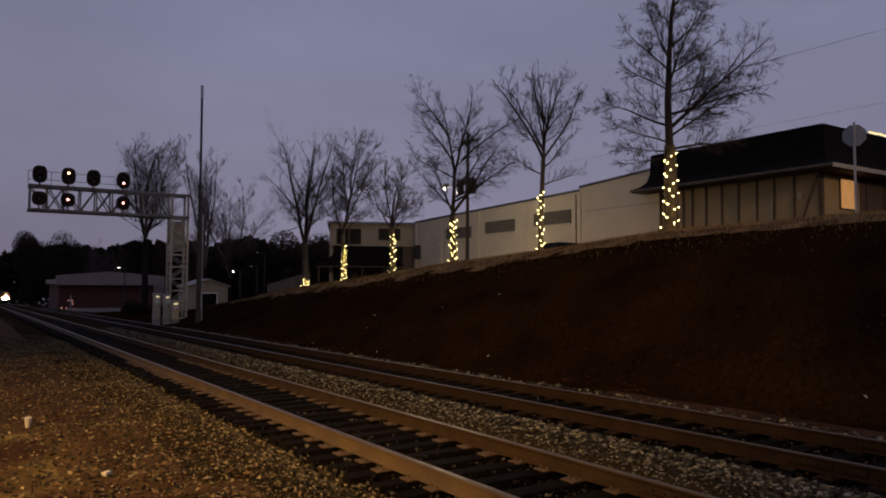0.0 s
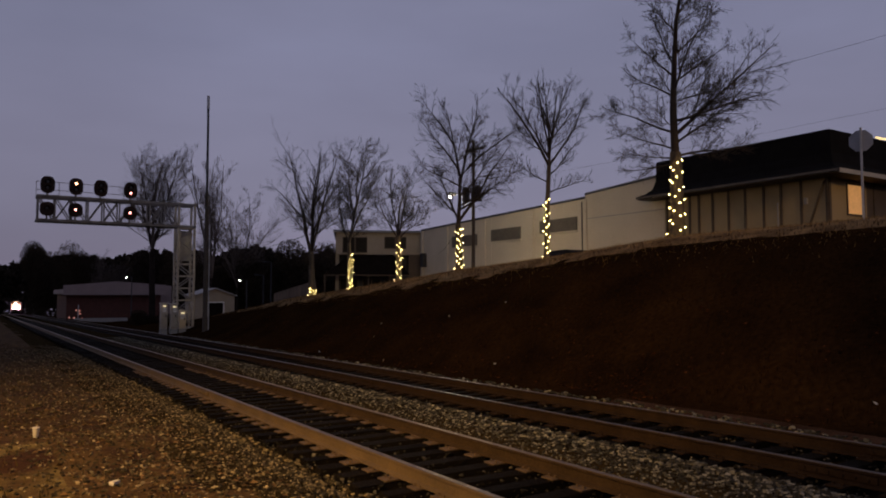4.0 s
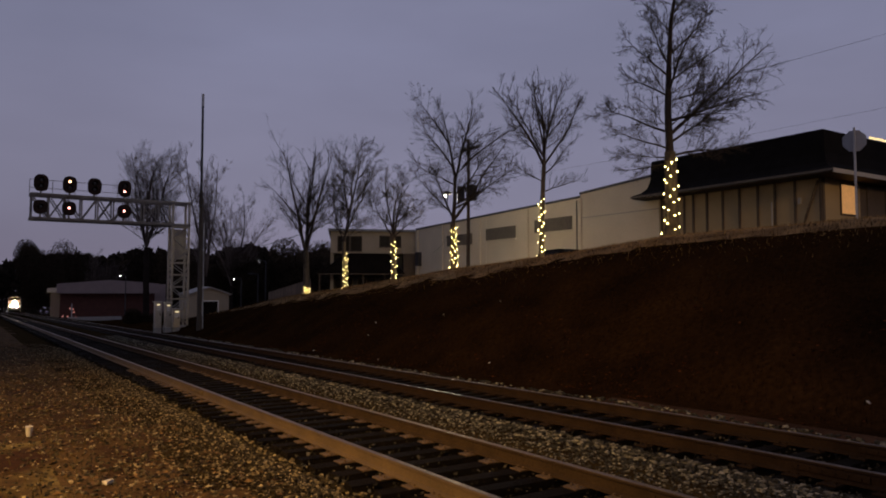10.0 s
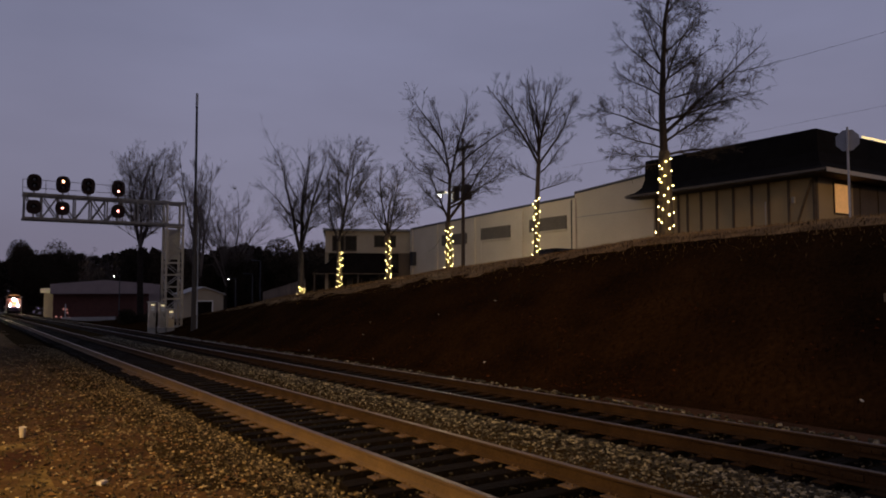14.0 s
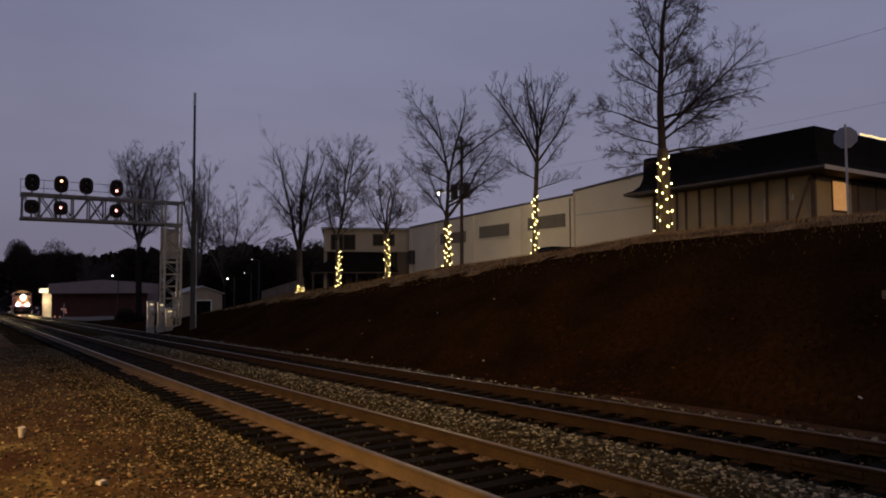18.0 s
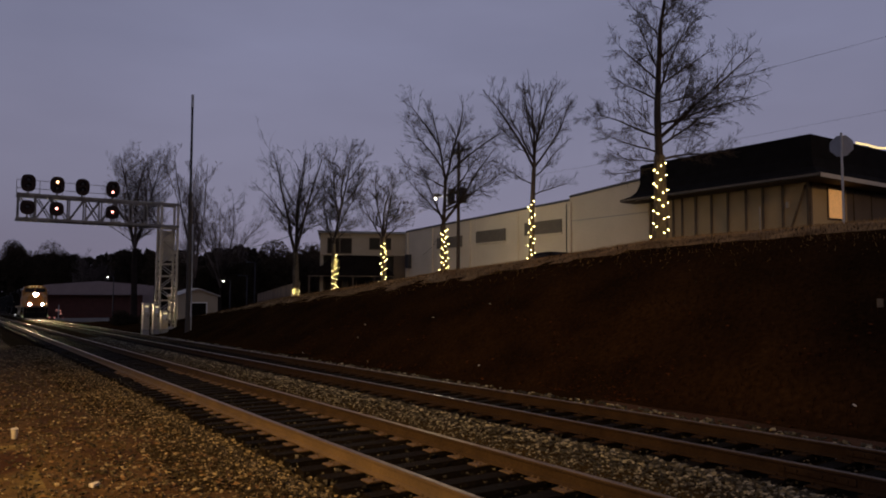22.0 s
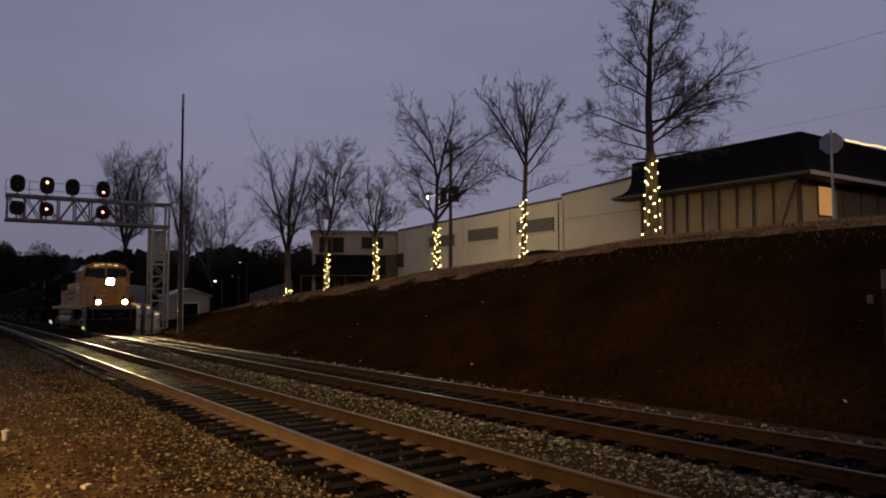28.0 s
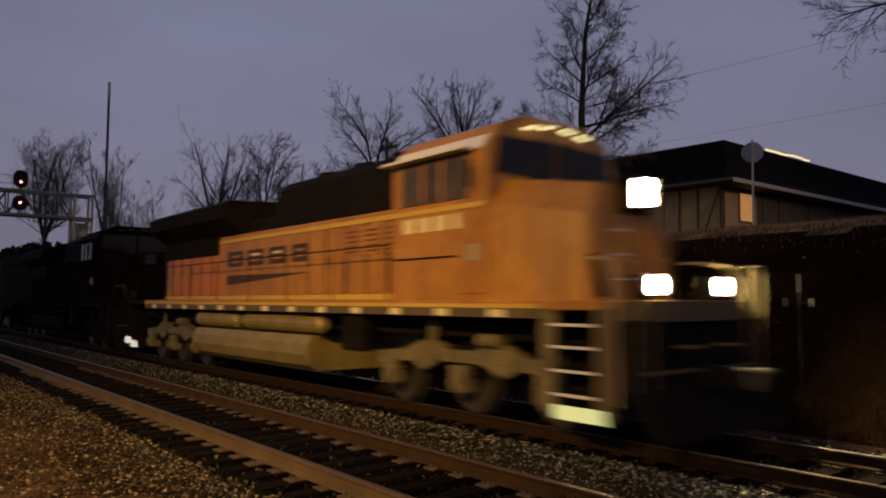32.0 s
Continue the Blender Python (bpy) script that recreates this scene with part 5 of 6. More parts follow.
# ---- the train ----
def truck(t, yc, mat, wheels, gap=1.9):
    """Three-axle truck: side frames, springs, boxes; the wheelsets turn."""
    for s in (-1, 1):
        xs = s * 1.02
        out = [(yc - 2.4, 0.70), (yc - 2.4, 0.92), (yc - 1.45, 1.00), (yc - 1.05, 1.16), (yc - 0.55, 1.16), (yc - 0.35, 1.04), (yc + 0.35, 1.04), (yc + 0.55, 1.16), (yc + 1.05, 1.16), (yc + 1.45, 1.00), (yc + 2.4, 0.92), (yc + 2.4, 0.70), (yc + 1.35, 0.80), (yc + 1.0, 0.66), (yc + 0.5, 0.84), (yc - 0.5, 0.84), (yc - 1.0, 0.66), (yc - 1.35, 0.80)]
        b = prism(out, xs - 0.09, xs + 0.09, "x")
        sf = part("side_frame", b, mat, t, "dusty silver truck side frame")
        for k in (-1, 0, 1):
            y = yc + k * gap
            part("axle_box", boxm(xs + s * 0.02 - 0.16, xs + s * 0.02 + 0.16, y - 0.17, y + 0.17, 0.36, 0.80, 0.03), mat, sf)
            part("axle_cap", tubem((xs + s * 0.16, y, 0.52), (xs + s * 0.24, y, 0.52), 0.13, 0.11, 12), mat, sf)
            for dy in (-0.32, 0.32):
                bm = bmesh.new()
                for q in range(5):
                    tube(bm, (xs, y + dy, 0.62 + q * 0.06), (xs, y + dy, 0.65 + q * 0.06), 0.085, None, 10)
                part("spring", bm, M_BLACK, sf)
        part("brake_cylinder", tubem((xs + s * 0.1, yc - 1.0, 1.22), (xs + s * 0.1, yc - 0.5, 1.22), 0.11, None, 10), mat, sf)
        part("brake_hanger", boxm(xs + s * 0.09, xs + s * 0.15, yc + 0.55, yc + 0.75, 0.85, 1.5), mat, sf)
    part("bolster", boxm(-1.0, 1.0, yc - 0.4, yc + 0.4, 0.6, 1.1, 0.03), M_BLACK, t)
    for k in (-1, 0, 1):
        y = yc + k * gap
        bm = bmesh.new()
        tube(bm, (-0.9, 0, 0), (0.9, 0, 0), 0.09, None, 8)
        for s in (-1, 1):
            tube(bm, (s * 0.69, 0, 0), (s * 0.82, 0, 0), 0.51, 0.49, 22)
            tube(bm, (s * 0.66, 0, 0), (s * 0.69, 0, 0), 0.54, 0.54, 22)
            for q in range(5):
                w = 2 * math.pi * q / 5
                tube(bm, (s * 0.82, math.cos(w) * 0.3, math.sin(w) * 0.3), (s * 0.835, math.cos(w) * 0.3, math.sin(w) * 0.3), 0.06, None, 6)
        ws = part("wheelset", bm, M_STEEL, t)
        ws.matrix_local = pose(0, y, 0.51)
        wheels.append((ws, y))


def bezel(x, y, z, r, parent):
    """A short dark hood ring round a lens."""
    bm = bmesh.new()
    rings = []
    for rr, yy in ((r, y + 0.06), (r + 0.03, y + 0.06), (r + 0.03, y - 0.05), (r, y - 0.05)):
        rings.append([bm.verts.new((x + rr * math.cos(2 * math.pi * i / 20), yy, z + rr * math.sin(2 * math.pi * i / 20))) for i in range(20)])
    for a, b in zip(rings, rings[1:] + rings[:1]):
        for i in range(20):
            bm.faces.new((a[i], a[(i + 1) % 20], b[(i + 1) % 20], b[i]))
    bmesh.ops.recalc_face_normals(bm, faces=bm.faces)
    part("bezel", bm, M_BLACK, parent)


def headlamp(x, y, z, r, depth, lit, parent):
    """A bright lamp at the bottom of a short dark barrel, with a shining glass ring at its mouth."""
    seg = 20

    def circle(bm, rr, yy):
        return [bm.verts.new((x + rr * math.cos(2 * math.pi * i / seg), yy, z + rr * math.sin(2 * math.pi * i / seg))) for i in range(seg)]

    def join(bm, a, b):
        for i in range(seg):
            bm.faces.new((a[i], a[(i + 1) % seg], b[(i + 1) % seg], b[i]))

    inner = r * 0.46
    bm = bmesh.new()
    rings = [circle(bm, inner, y), circle(bm, r, y), circle(bm, r, y + 0.02), circle(bm, inner, y + 0.02)]
    for a, b in zip(rings, rings[1:] + rings[:1]):
        join(bm, a, b)
    bmesh.ops.recalc_face_normals(bm, faces=bm.faces)
    part("lens", bm, M_HEAD if lit else M_DEADLENS, parent, "glaring white lens" if lit else "")
    bm = bmesh.new()
    rings = [circle(bm, inner, y + 0.022), circle(bm, r, y + 0.022), circle(bm, r, y + depth), circle(bm, inner, y + depth)]
    for a, b in zip(rings, rings[1:] + rings[:1]):
        join(bm, a, b)
    bmesh.ops.recalc_face_normals(bm, faces=bm.faces)
    part("barrel", bm, M_BLACK, parent)
    bm = bmesh.new()
    tube(bm, (x, y + depth - 0.02, z), (x, y + depth - 0.004, z), inner * 0.96, None, 16)
    part("lamp_bulb", bm, M_BEAM if lit else M_DEADLENS, parent, "dazzling headlight lamp" if lit else "")


def locomotive(lit, body, lower, metal, pale):
    t = empty("locomotive")
    wheels = []
    # frame and deck
    part("frame", boxm(-1.0, 1.0, -0.9, 19.2, 1.25, 1.6, 0.02), M_BLACK, t)
    part("deck", boxm(-1.55, 1.55, -0.55, 17.4, 1.72, 1.85, 0.015), body, t)
    # Deck behind the hood coloured black for the dark it stands in.
    part("rear_deck", boxm(-1.55, 1.55, 17.4, 19.2, 1.715, 1.845, 0.015), M_BLACK, t)
    for s in (-1, 1):
        part("sill", boxm(s * 1.55 - 0.03, s * 1.55 + 0.03, 0.5, 17.3, 1.60, 1.80, 0.008), M_SILL if lit else metal, t, "grimy tan side sill" if lit else "")
        part("sill_stripe", boxm(s * 1.585 - 0.004, s * 1.585 + 0.004, 0.5, 17.3, 1.74, 1.80), (M_YELLOW if lit else body), t, "yellow reflective stripe")
        for k in range(13 if lit else 0):
            y = 1.2 + k * 1.25
            part("reflector", boxm(s * 1.587 - 0.004, s * 1.587 + 0.004, y, y + 0.30, 1.61, 1.72), M_REFLECT, t)
    # long hood
    part("long_hood", boxm(-0.95, 0.95, 4.0, 17.2, 1.85, 3.58, 0.06), body, t, "orange panelled long hood")
    for s in (-1, 1):
        ys = [4.15 + 0.78 * k for k in range(17)]
        for k, y in enumerate(ys[:-1]):
            if 7.9 < y < 12.7:
                continue
            d = part("hood_door", boxm(s * 0.962 - 0.012, s * 0.962 + 0.012, y, y + 0.72, 1.98, 3.4, 0.01), body if y < 12.5 else lower, t)
            part("seam", boxm(s * 0.966 - 0.012, s * 0.966 + 0.012, y + 0.735, y + 0.765, 1.98, 3.4), M_DARKRED, d)
            part("latch", boxm(s * 0.98 - 0.01, s * 0.98 + 0.01, y + 0.62, y + 0.67, 2.6, 2.75), metal, d)
        part("hood_panel", boxm(s * 0.962 - 0.012, s * 0.962 + 0.012, 7.95, 12.7, 1.98, 3.42, 0.01), body, t)
        part("hood_ledge", boxm(s * 0.98 - 0.02, s * 0.98 + 0.02, 4.0, 12.9, 3.36, 3.46, 0.01), (M_YELLOW if lit else body), t, "pale yellow hood edge stripe")
        part("hood_skirt", boxm(s * 0.972 - 0.02, s * 0.972 + 0.02, 4.0, 17.2, 1.86, 1.97), (M_YELLOW if lit else body), t)
        # lettering as plain bars, with the pointed stroke beneath
        for k, (w, gapw) in enumerate(((0.95, 0.3), (0.95, 0.3), (0.9, 0.3), (0.75, 0.0))):
            y = 12.35 - k * 1.2
            bar = part("lettering_bar", boxm(s * 0.980 - 0.003, s * 0.980 + 0.003, y - w, y, 2.72, 3.12), M_LETTER if lit else M_GLOOM, t, "dark lettering bar")
            part("inner_bar", boxm(s * 0.985 - 0.003, s * 0.985 + 0.003, y - w + 0.2, y - 0.22, 2.83, 2.89), body, bar)
            # On the two middle letters this bar is pale, painted for the glare there.
            part("inner_bar", boxm(s * 0.985 - 0.003, s * 0.985 + 0.003, y - w + 0.2, y - 0.22, 2.96, 3.02), M_REFLECT if lit and k in (1, 2) else body, bar)
        part("pointed_stroke", prism([(12.4, 2.24), (12.4, 2.50), (7.9, 2.47)], s * 0.980 - 0.003, s * 0.980 + 0.003, "x"), M_LETTER if lit else M_GLOOM, t, "long dark pointed stroke")
        for y in (4.5, 5.2, 5.9):
            g = part("intake_grille", boxm(s * 0.98 - 0.012, s * 0.98 + 0.012, y, y + 0.55, 2.75, 3.3), body, t)
            for q in range(5):
                part("slat", boxm(s * 0.997 - 0.005, s * 0.997 + 0.005, y + 0.04, y + 0.51, 2.80 + q * 0.1, 2.84 + q * 0.1), M_SEAM, g)
    for s in (-1, 1):
        part("radiator_intake", boxm(s * 0.985 - 0.02, s * 0.985 + 0.02, 12.95, 17.15, 3.08, 3.60, 0.01), M_BLACK, t, "black radiator intake screen")
    part("hood_end", boxm(-0.9, 0.9, 17.2, 17.6, 1.85, 3.5, 0.08), M_DARKRED, t, "dark red hood end")
    part("dynamic_brake", prism([(-0.95, 3.58), (0.95, 3.58), (0.85, 4.45), (0.62, 4.66), (-0.62, 4.66), (-0.85, 4.45)], 4.05, 9.7, "y"), M_BLACK, t, "black dynamic brake housing")
    part("hood_top", prism([(-0.9, 3.58), (0.9, 3.58), (0.7, 3.95), (-0.7, 3.95)], 9.7, 17.2, "y"), M_BLACK, t, "sooty black hood top")
    if not lit:
        part("roof_housing", prism([(-0.95, 3.6), (0.95, 3.6), (1.2, 4.4), (0.7, 4.6), (-0.7, 4.6), (-1.2, 4.4)], 9.72, 11.48, "y"), M_GLOOM, t)
    for y in (5.2, 6.7, 8.2):
        part("fan", tubem((0, y, 4.66), (0, y, 4.76), 0.55, 0.55, 18), M_BLACK, t)
    part("exhaust_stack", boxm(-0.35, 0.35, 9.9, 10.9, 3.9, 4.5, 0.03), M_BLACK, t)
    part("radiator", prism([(-1.0, 3.62), (1.0, 3.62), (1.5, 3.95), (1.5, 4.3), (1.3, 4.42), (-1.3, 4.42), (-1.5, 4.3), (-1.5, 3.95)], 11.5, 17.3, "y"), M_BLACK, t, "black flared radiator housing")
    for y in (12.6, 14.4, 16.2):
        part("fan", tubem((0, y, 4.42), (0, y, 4.52), 0.75, 0.75, 18), M_BLACK, t)
    # cab
    part("cab", prism([(-1.53, 1.85), (1.53, 1.85), (1.53, 4.15), (1.25, 4.55), (0.75, 4.75), (-0.75, 4.75), (-1.25, 4.55), (-1.53, 4.15)], 1.6, 4.0, "y"), body, t, "orange wide-nosed cab")
    for s in (-1, 1):
        w = part("side_window", boxm(s * 1.54 - 0.012, s * 1.54 + 0.012, 1.95, 3.75, 3.42, 4.10, 0.01), M_CABGLASS if lit else M_DARKGLASS, t, "dark cab side window")
        for y in (1.95, 2.62, 3.12, 3.71):
            part("window_post", boxm(s * 1.558 - 0.008, s * 1.558 + 0.008, y, y + 0.05, 3.4, 4.12), body, w)
        part("window_shade", boxm(s * 1.6 - 0.16, s * 1.6 + 0.16, 1.85, 4.05, 4.14, 4.19, 0.01, None), pale, t, "pale sun shade over the window")
        for y in (1.75, 2.2, 2.62, 3.05) if lit else ():
            part("number_bar", boxm(s * 1.54 - 0.004, s * 1.54 + 0.004, y + 0.35, y + 0.62, 2.96, 3.20), M_REFLECT, t, "pale reflective number bar")
        part("cab_stripe", boxm(s * 1.54 - 0.006, s * 1.54 + 0.006, 1.6, 4.0, 3.26, 3.34), (M_YELLOW if lit else body), t)
        part("cab_line", boxm(s * 1.54 - 0.006, s * 1.54 + 0.006, 2.3, 3.95, 2.52, 2.55), M_BLACK, t)
        part("cab_door", boxm(s * 1.54 - 0.014, s * 1.54 + 0.014, 1.62, 2.2, 1.95, 3.2, 0.01), body, t)
        part("placard", boxm(s * 1.56 - 0.004, s * 1.56 + 0.004, 1.7, 2.05, 2.45, 2.7), M_TAN, t, "small tan placard")
        part("roof_edge_panel", prism([(s * 1.545, 4.16), (s * 1.385, 4.39), (s * 1.37, 4.375), (s * 1.53, 4.145)], 1.72, 4.0, "y"), pale, t, "pale sloping panel above the cab window")
    # nose, tapered, with sloping top under the windscreens
    bm = bmesh.new()
    sec = [(0.12, 0.86, 3.30), (0.19, 0.98, 3.42), (0.9, 1.28, 3.52), (1.6, 1.50, 3.60)]
    rings = []
    for y, w, h in sec:
        rings.append([bm.verts.new(p) for p in ((-w, y, 1.85), (w, y, 1.85), (w, y, h - 0.35), (w * 0.72, y, h + 0.10), (-w * 0.72, y, h + 0.10), (-w, y, h - 0.35))])
    for a, b in zip(rings, rings[1:]):
        for i in range(6):
            bm.faces.new((a[i], a[(i + 1) % 6], b[(i + 1) % 6], b[i]))
    bm.faces.new(rings[0])
    bm.faces.new(rings[-1][::-1])
    bmesh.ops.recalc_face_normals(bm, faces=bm.faces)
    part("nose", bm, body, t, "tapered orange nose")
    for z in (2.15, 2.5, 2.85):
        part("grab_iron", tubem((-0.55, 0.06, z), (-0.15, 0.06, z), 0.014, None, 6), pale, t, "pale grab iron")
    part("nose_door", boxm(0.25, 0.8, 0.075, 0.116, 1.95, 3.1, 0.01), body, t)
    for s in (-1, 1):
        part("nose_stripe", prism([(s * 0.85, 1.9), (s * 0.55, 1.9), (s * 0.86, 2.5), (s * 0.98, 2.5)], 0.100, 0.116, "y"), M_DARKRED, t, "slanting dark nose stripe")
        part("windscreen", prism([(s * 0.05, 3.64), (s * 0.60, 3.64), (s * 0.68, 3.80), (s * 1.36, 3.80), (s * 1.27, 4.36), (s * 0.05, 4.40)], 1.565, 1.59, "y"), M_DARKGLASS, t, "dark cab windscreen")
        for xa, xb, za in ((0.12, 0.35, 4.61), (0.50, 0.74, 4.56)):
            nb = part("number_board", prism([(s * xa, za + 0.005), (s * xb, za - 0.025), (s * xb, za + 0.012), (s * xa, za + 0.042)], 1.50, 1.60, "y"), M_NUMBER if lit else M_DEADLENS, t, "lit slanting number board" if lit else "")
            for q in range(3):
                x = s * (xa + 0.06 + q * 0.08)
                part("figure_bar", boxm(x - 0.015, x + 0.015, 1.488, 1.498, za - 0.002, za + 0.016), M_LOUVRE, nb)
        # ditch lights
        dl = part("ditch_light", boxm(s * 0.8 - 0.14, s * 0.8 + 0.14, -0.68, -0.50, 1.86, 2.20, 0.02), M_BLACK, t)
        headlamp(s * 0.8, -0.81, 2.05, 0.125, 0.127, lit, dl)
        bezel(s * 0.8, -0.77, 2.05, 0.128, dl)
        # end handrails and stanchions
        for x in (1.5, 1.15):
            part("stanchion", tubem((s * x, -0.98, 0.75), (s * x, -0.98, 2.35), 0.016, None, 6), M_SILL if lit else M_BLACK, t, "grimy end handrail" if lit else "")
        part("handrail", tubem((s * 1.15, -0.98, 2.35), (s * 1.5, -0.98, 2.35), 0.016, None, 6), M_SILL, t)
        bend = [(s * 1.53, -0.72, 0.55), (s * 1.53, -0.70, 1.6), (s * 1.49, -0.66, 2.15), (s * 1.40, -0.50, 2.36), (s * 1.22, -0.20, 2.42), (s * 1.08, 0.06, 2.42)]
        bm = bmesh.new()
        sweep(bm, bend, 0.024, 6)
        part("grab_rail", bm, M_HANDRAIL if lit else M_BLACK, t, "pale bent grab rail" if lit else "")
        # step wells
        for y0 in (0.28, -0.62):
            part("step_side", boxm(s * 1.50 - 0.05, s * 1.50 + 0.05, y0 - 0.02 if y0 < 0 else y0, (y0 + 0.22) if y0 < 0 else y0 + 0.24, 0.35, 1.75, 0.01), (M_SILL if lit else M_BLACK) if y0 < 0 else metal, t, "tan step well plate" if lit else "")
        part("step_well", boxm(s * 1.15 - 0.02, s * 1.15 + 0.02, -0.6, 0.45, 0.4, 1.7), M_BLACK, t)
        for z in (0.62, 0.93, 1.24, 1.53):
            st = part("step", boxm(s * 1.36 - 0.2, s * 1.36 + 0.2, -0.42, 0.30, z - 0.02, z + 0.01), M_BLACK, t)
            part("step_edge", boxm(s * 1.57 - 0.012, s * 1.57 + 0.012, -0.42, 0.30, z - 0.02, z + 0.018), pale, st, "white step edge")
        part("step_light", boxm(s * 1.55 - 0.03, s * 1.55 + 0.03, -0.55, 0.28, 0.30, 0.48, 0.01), M_STEPLIGHT if lit else metal, t, "lit pale step plate" if lit else "")
        part("handrail", tubem((s * 1.5, 0.45, 1.85), (s * 1.5, 0.45, 2.85), 0.016, None, 6), body, t)
        part("handrail", tubem((s * 1.5, 4.1, 2.82), (s * 1.5, 17.6, 2.82), 0.014, None, 5), M_BLACK, t, "side handrail")
        for k in range(8):
            y = 4.2 + k * 1.9
            part("stanchion", tubem((s * 1.5, y, 1.85), (s * 1.5, y, 2.82), 0.014, None, 5), M_BLACK, t)
        part("mirror", boxm(s * 1.72 - 0.02, s * 1.72 + 0.02, 1.75, 1.82, 3.55, 3.95, 0.01), M_BLACK, t)
    # front end
    hd = part("headlight", boxm(-0.32, 0.32, 0.05, 0.22, 3.10, 3.70, 0.03), M_BLACK, t)
    for xa, xb, za, zc in ((-0.24, -0.21, 3.18, 3.63), (0.21, 0.24, 3.18, 3.63), (-0.21, 0.21, 3.60, 3.63), (-0.21, 0.21, 3.18, 3.21)):
        part("shroud", boxm(xa, xb, -0.10, 0.05, za, zc), M_BLACK, hd)
    for xl, zl in ((-0.1, 3.30), (0.1, 3.30), (-0.1, 3.50), (0.1, 3.50)):
        headlamp(xl, -0.08, zl, 0.098, 0.127, lit, hd)
    part("anticlimber", prism([(-1.25, -0.86), (-0.6, -0.99), (0.6, -0.99), (1.25, -0.86), (1.25, -0.5), (-1.25, -0.5)], 1.58, 1.84, "z"), M_SILL if lit else M_BLACK, t, "grimy tan anticlimber" if lit else "")
    part("pilot", boxm(-1.5, 1.5, -0.92, -0.80, 0.6, 1.6, 0.02), M_BLACK, t, "black front pilot plate")
    part("plough", prism([(-1.0, 0.78), (-1.32, 0.16), (-1.22, 0.14), (-0.88, 0.72)], -1.45, 1.45, "x"), M_BLACK, t, "black snow plough")
    cp = part("coupler", boxm(-0.14, 0.14, -1.75, -0.9, 0.72, 1.0, 0.03), M_BLACK, t)
    part("knuckle", boxm(-0.2, 0.12, -1.95, -1.65, 0.70, 1.02, 0.05), M_BLACK, cp)
    for x in (-0.5, 0.55, 0.75):
        part("air_hose", tubem((x, -0.98, 0.95), (x + 0.06, -1.15, 0.42), 0.025, None, 6), M_BLACK, t)
    part("cut_lever", tubem((-1.4, -1.02, 0.95), (1.4, -1.02, 0.95), 0.018, None, 5), M_SILL, t)
    for x in (-0.45, 0.45):
        part("front_step", boxm(x - 0.2, x + 0.2, -1.15, -0.98, 1.24, 1.27), M_SILL, t)
    # fuel tank, air reservoirs and trucks
    part("fuel_tank", prism([(-1.38, 1.12), (-1.47, 0.95), (-1.49, 0.72), (-1.40, 0.50), (-1.22, 0.38), (1.22, 0.38), (1.40, 0.50), (1.49, 0.72), (1.47, 0.95), (1.38, 1.12)], 7.1, 13.4, "y"), M_TANK if lit else metal, t, "dusty pale fuel tank" if lit else "")
    for s in (-1, 1):
        for ya, yb in ((6.8, 10.3), (10.9, 13.3)):
            bm = bmesh.new()
            tube(bm, (s * 1.25, ya, 1.36), (s * 1.25, yb, 1.36), 0.2, None, 16)
            for ye, sg in ((ya, -1), (yb, 1)):
                tube(bm, (s * 1.25, ye, 1.36), (s * 1.25, ye + sg * 0.1, 1.36), 0.2, 0.1, 16)
            part("air_reservoir", bm, M_TANK if lit else metal, t, "pale cylindrical air reservoir")
        part("sand_box", boxm(s * 1.3 - 0.15, s * 1.3 + 0.15, 5.1, 5.8, 0.9, 1.6, 0.03), M_BLACK, t)
    truck(t, 2.7, metal, wheels)
    truck(t, 16.0, metal, wheels)
    part("rear_pilot", boxm(-1.5, 1.5, 19.1, 19.25, 0.6, 1.7, 0.02), M_BLACK, t)
    part("rear_coupler", boxm(-0.14, 0.14, 19.2, 20.0, 0.72, 1.0, 0.03), M_RUST, t)
    for s in (-1, 1):
        for ya, za in ((18.35, 0.34), (19.0, 0.44)):
            # Rear step plates emit to stand for the light on them.
            part("rear_step", prism([(ya, za), (ya + 0.34, za), (ya + 0.34, za + 0.2), (ya + 0.1, za + 0.2)], s * 1.5 - 0.06, s * 1.5 + 0.06, "x"), M_STEPWHITE if lit else pale, t, "white rear step plate with an added glow" if lit else "")
        # Rear handrails black too, in place of the missing light there.
        for y in (18.4, 19.15):
            part("rear_stanchion", tubem((s * 1.5, y, 0.5), (s * 1.5, y, 2.8), 0.018, None, 6), M_BLACK, t)
    return t, wheels


loco, loco_wheels = locomotive(True, M_ORANGE, M_ORANGE_D, M_SILVER, M_WHITE)
tagged(loco, "orange and black freight locomotive with glaring headlights", "locomotive", "locomotives of the train")
# Every part near-black: the dark around this unit is put into its colours.
loco2, loco2_wheels = locomotive(False, M_GLOOM, M_GLOOM, M_NEARBLACK, M_NEARBLACK)
tagged(loco2, "freight locomotive coupled second, coloured near-black as if unlit, lamps off", "locomotive", "locomotives of the train")


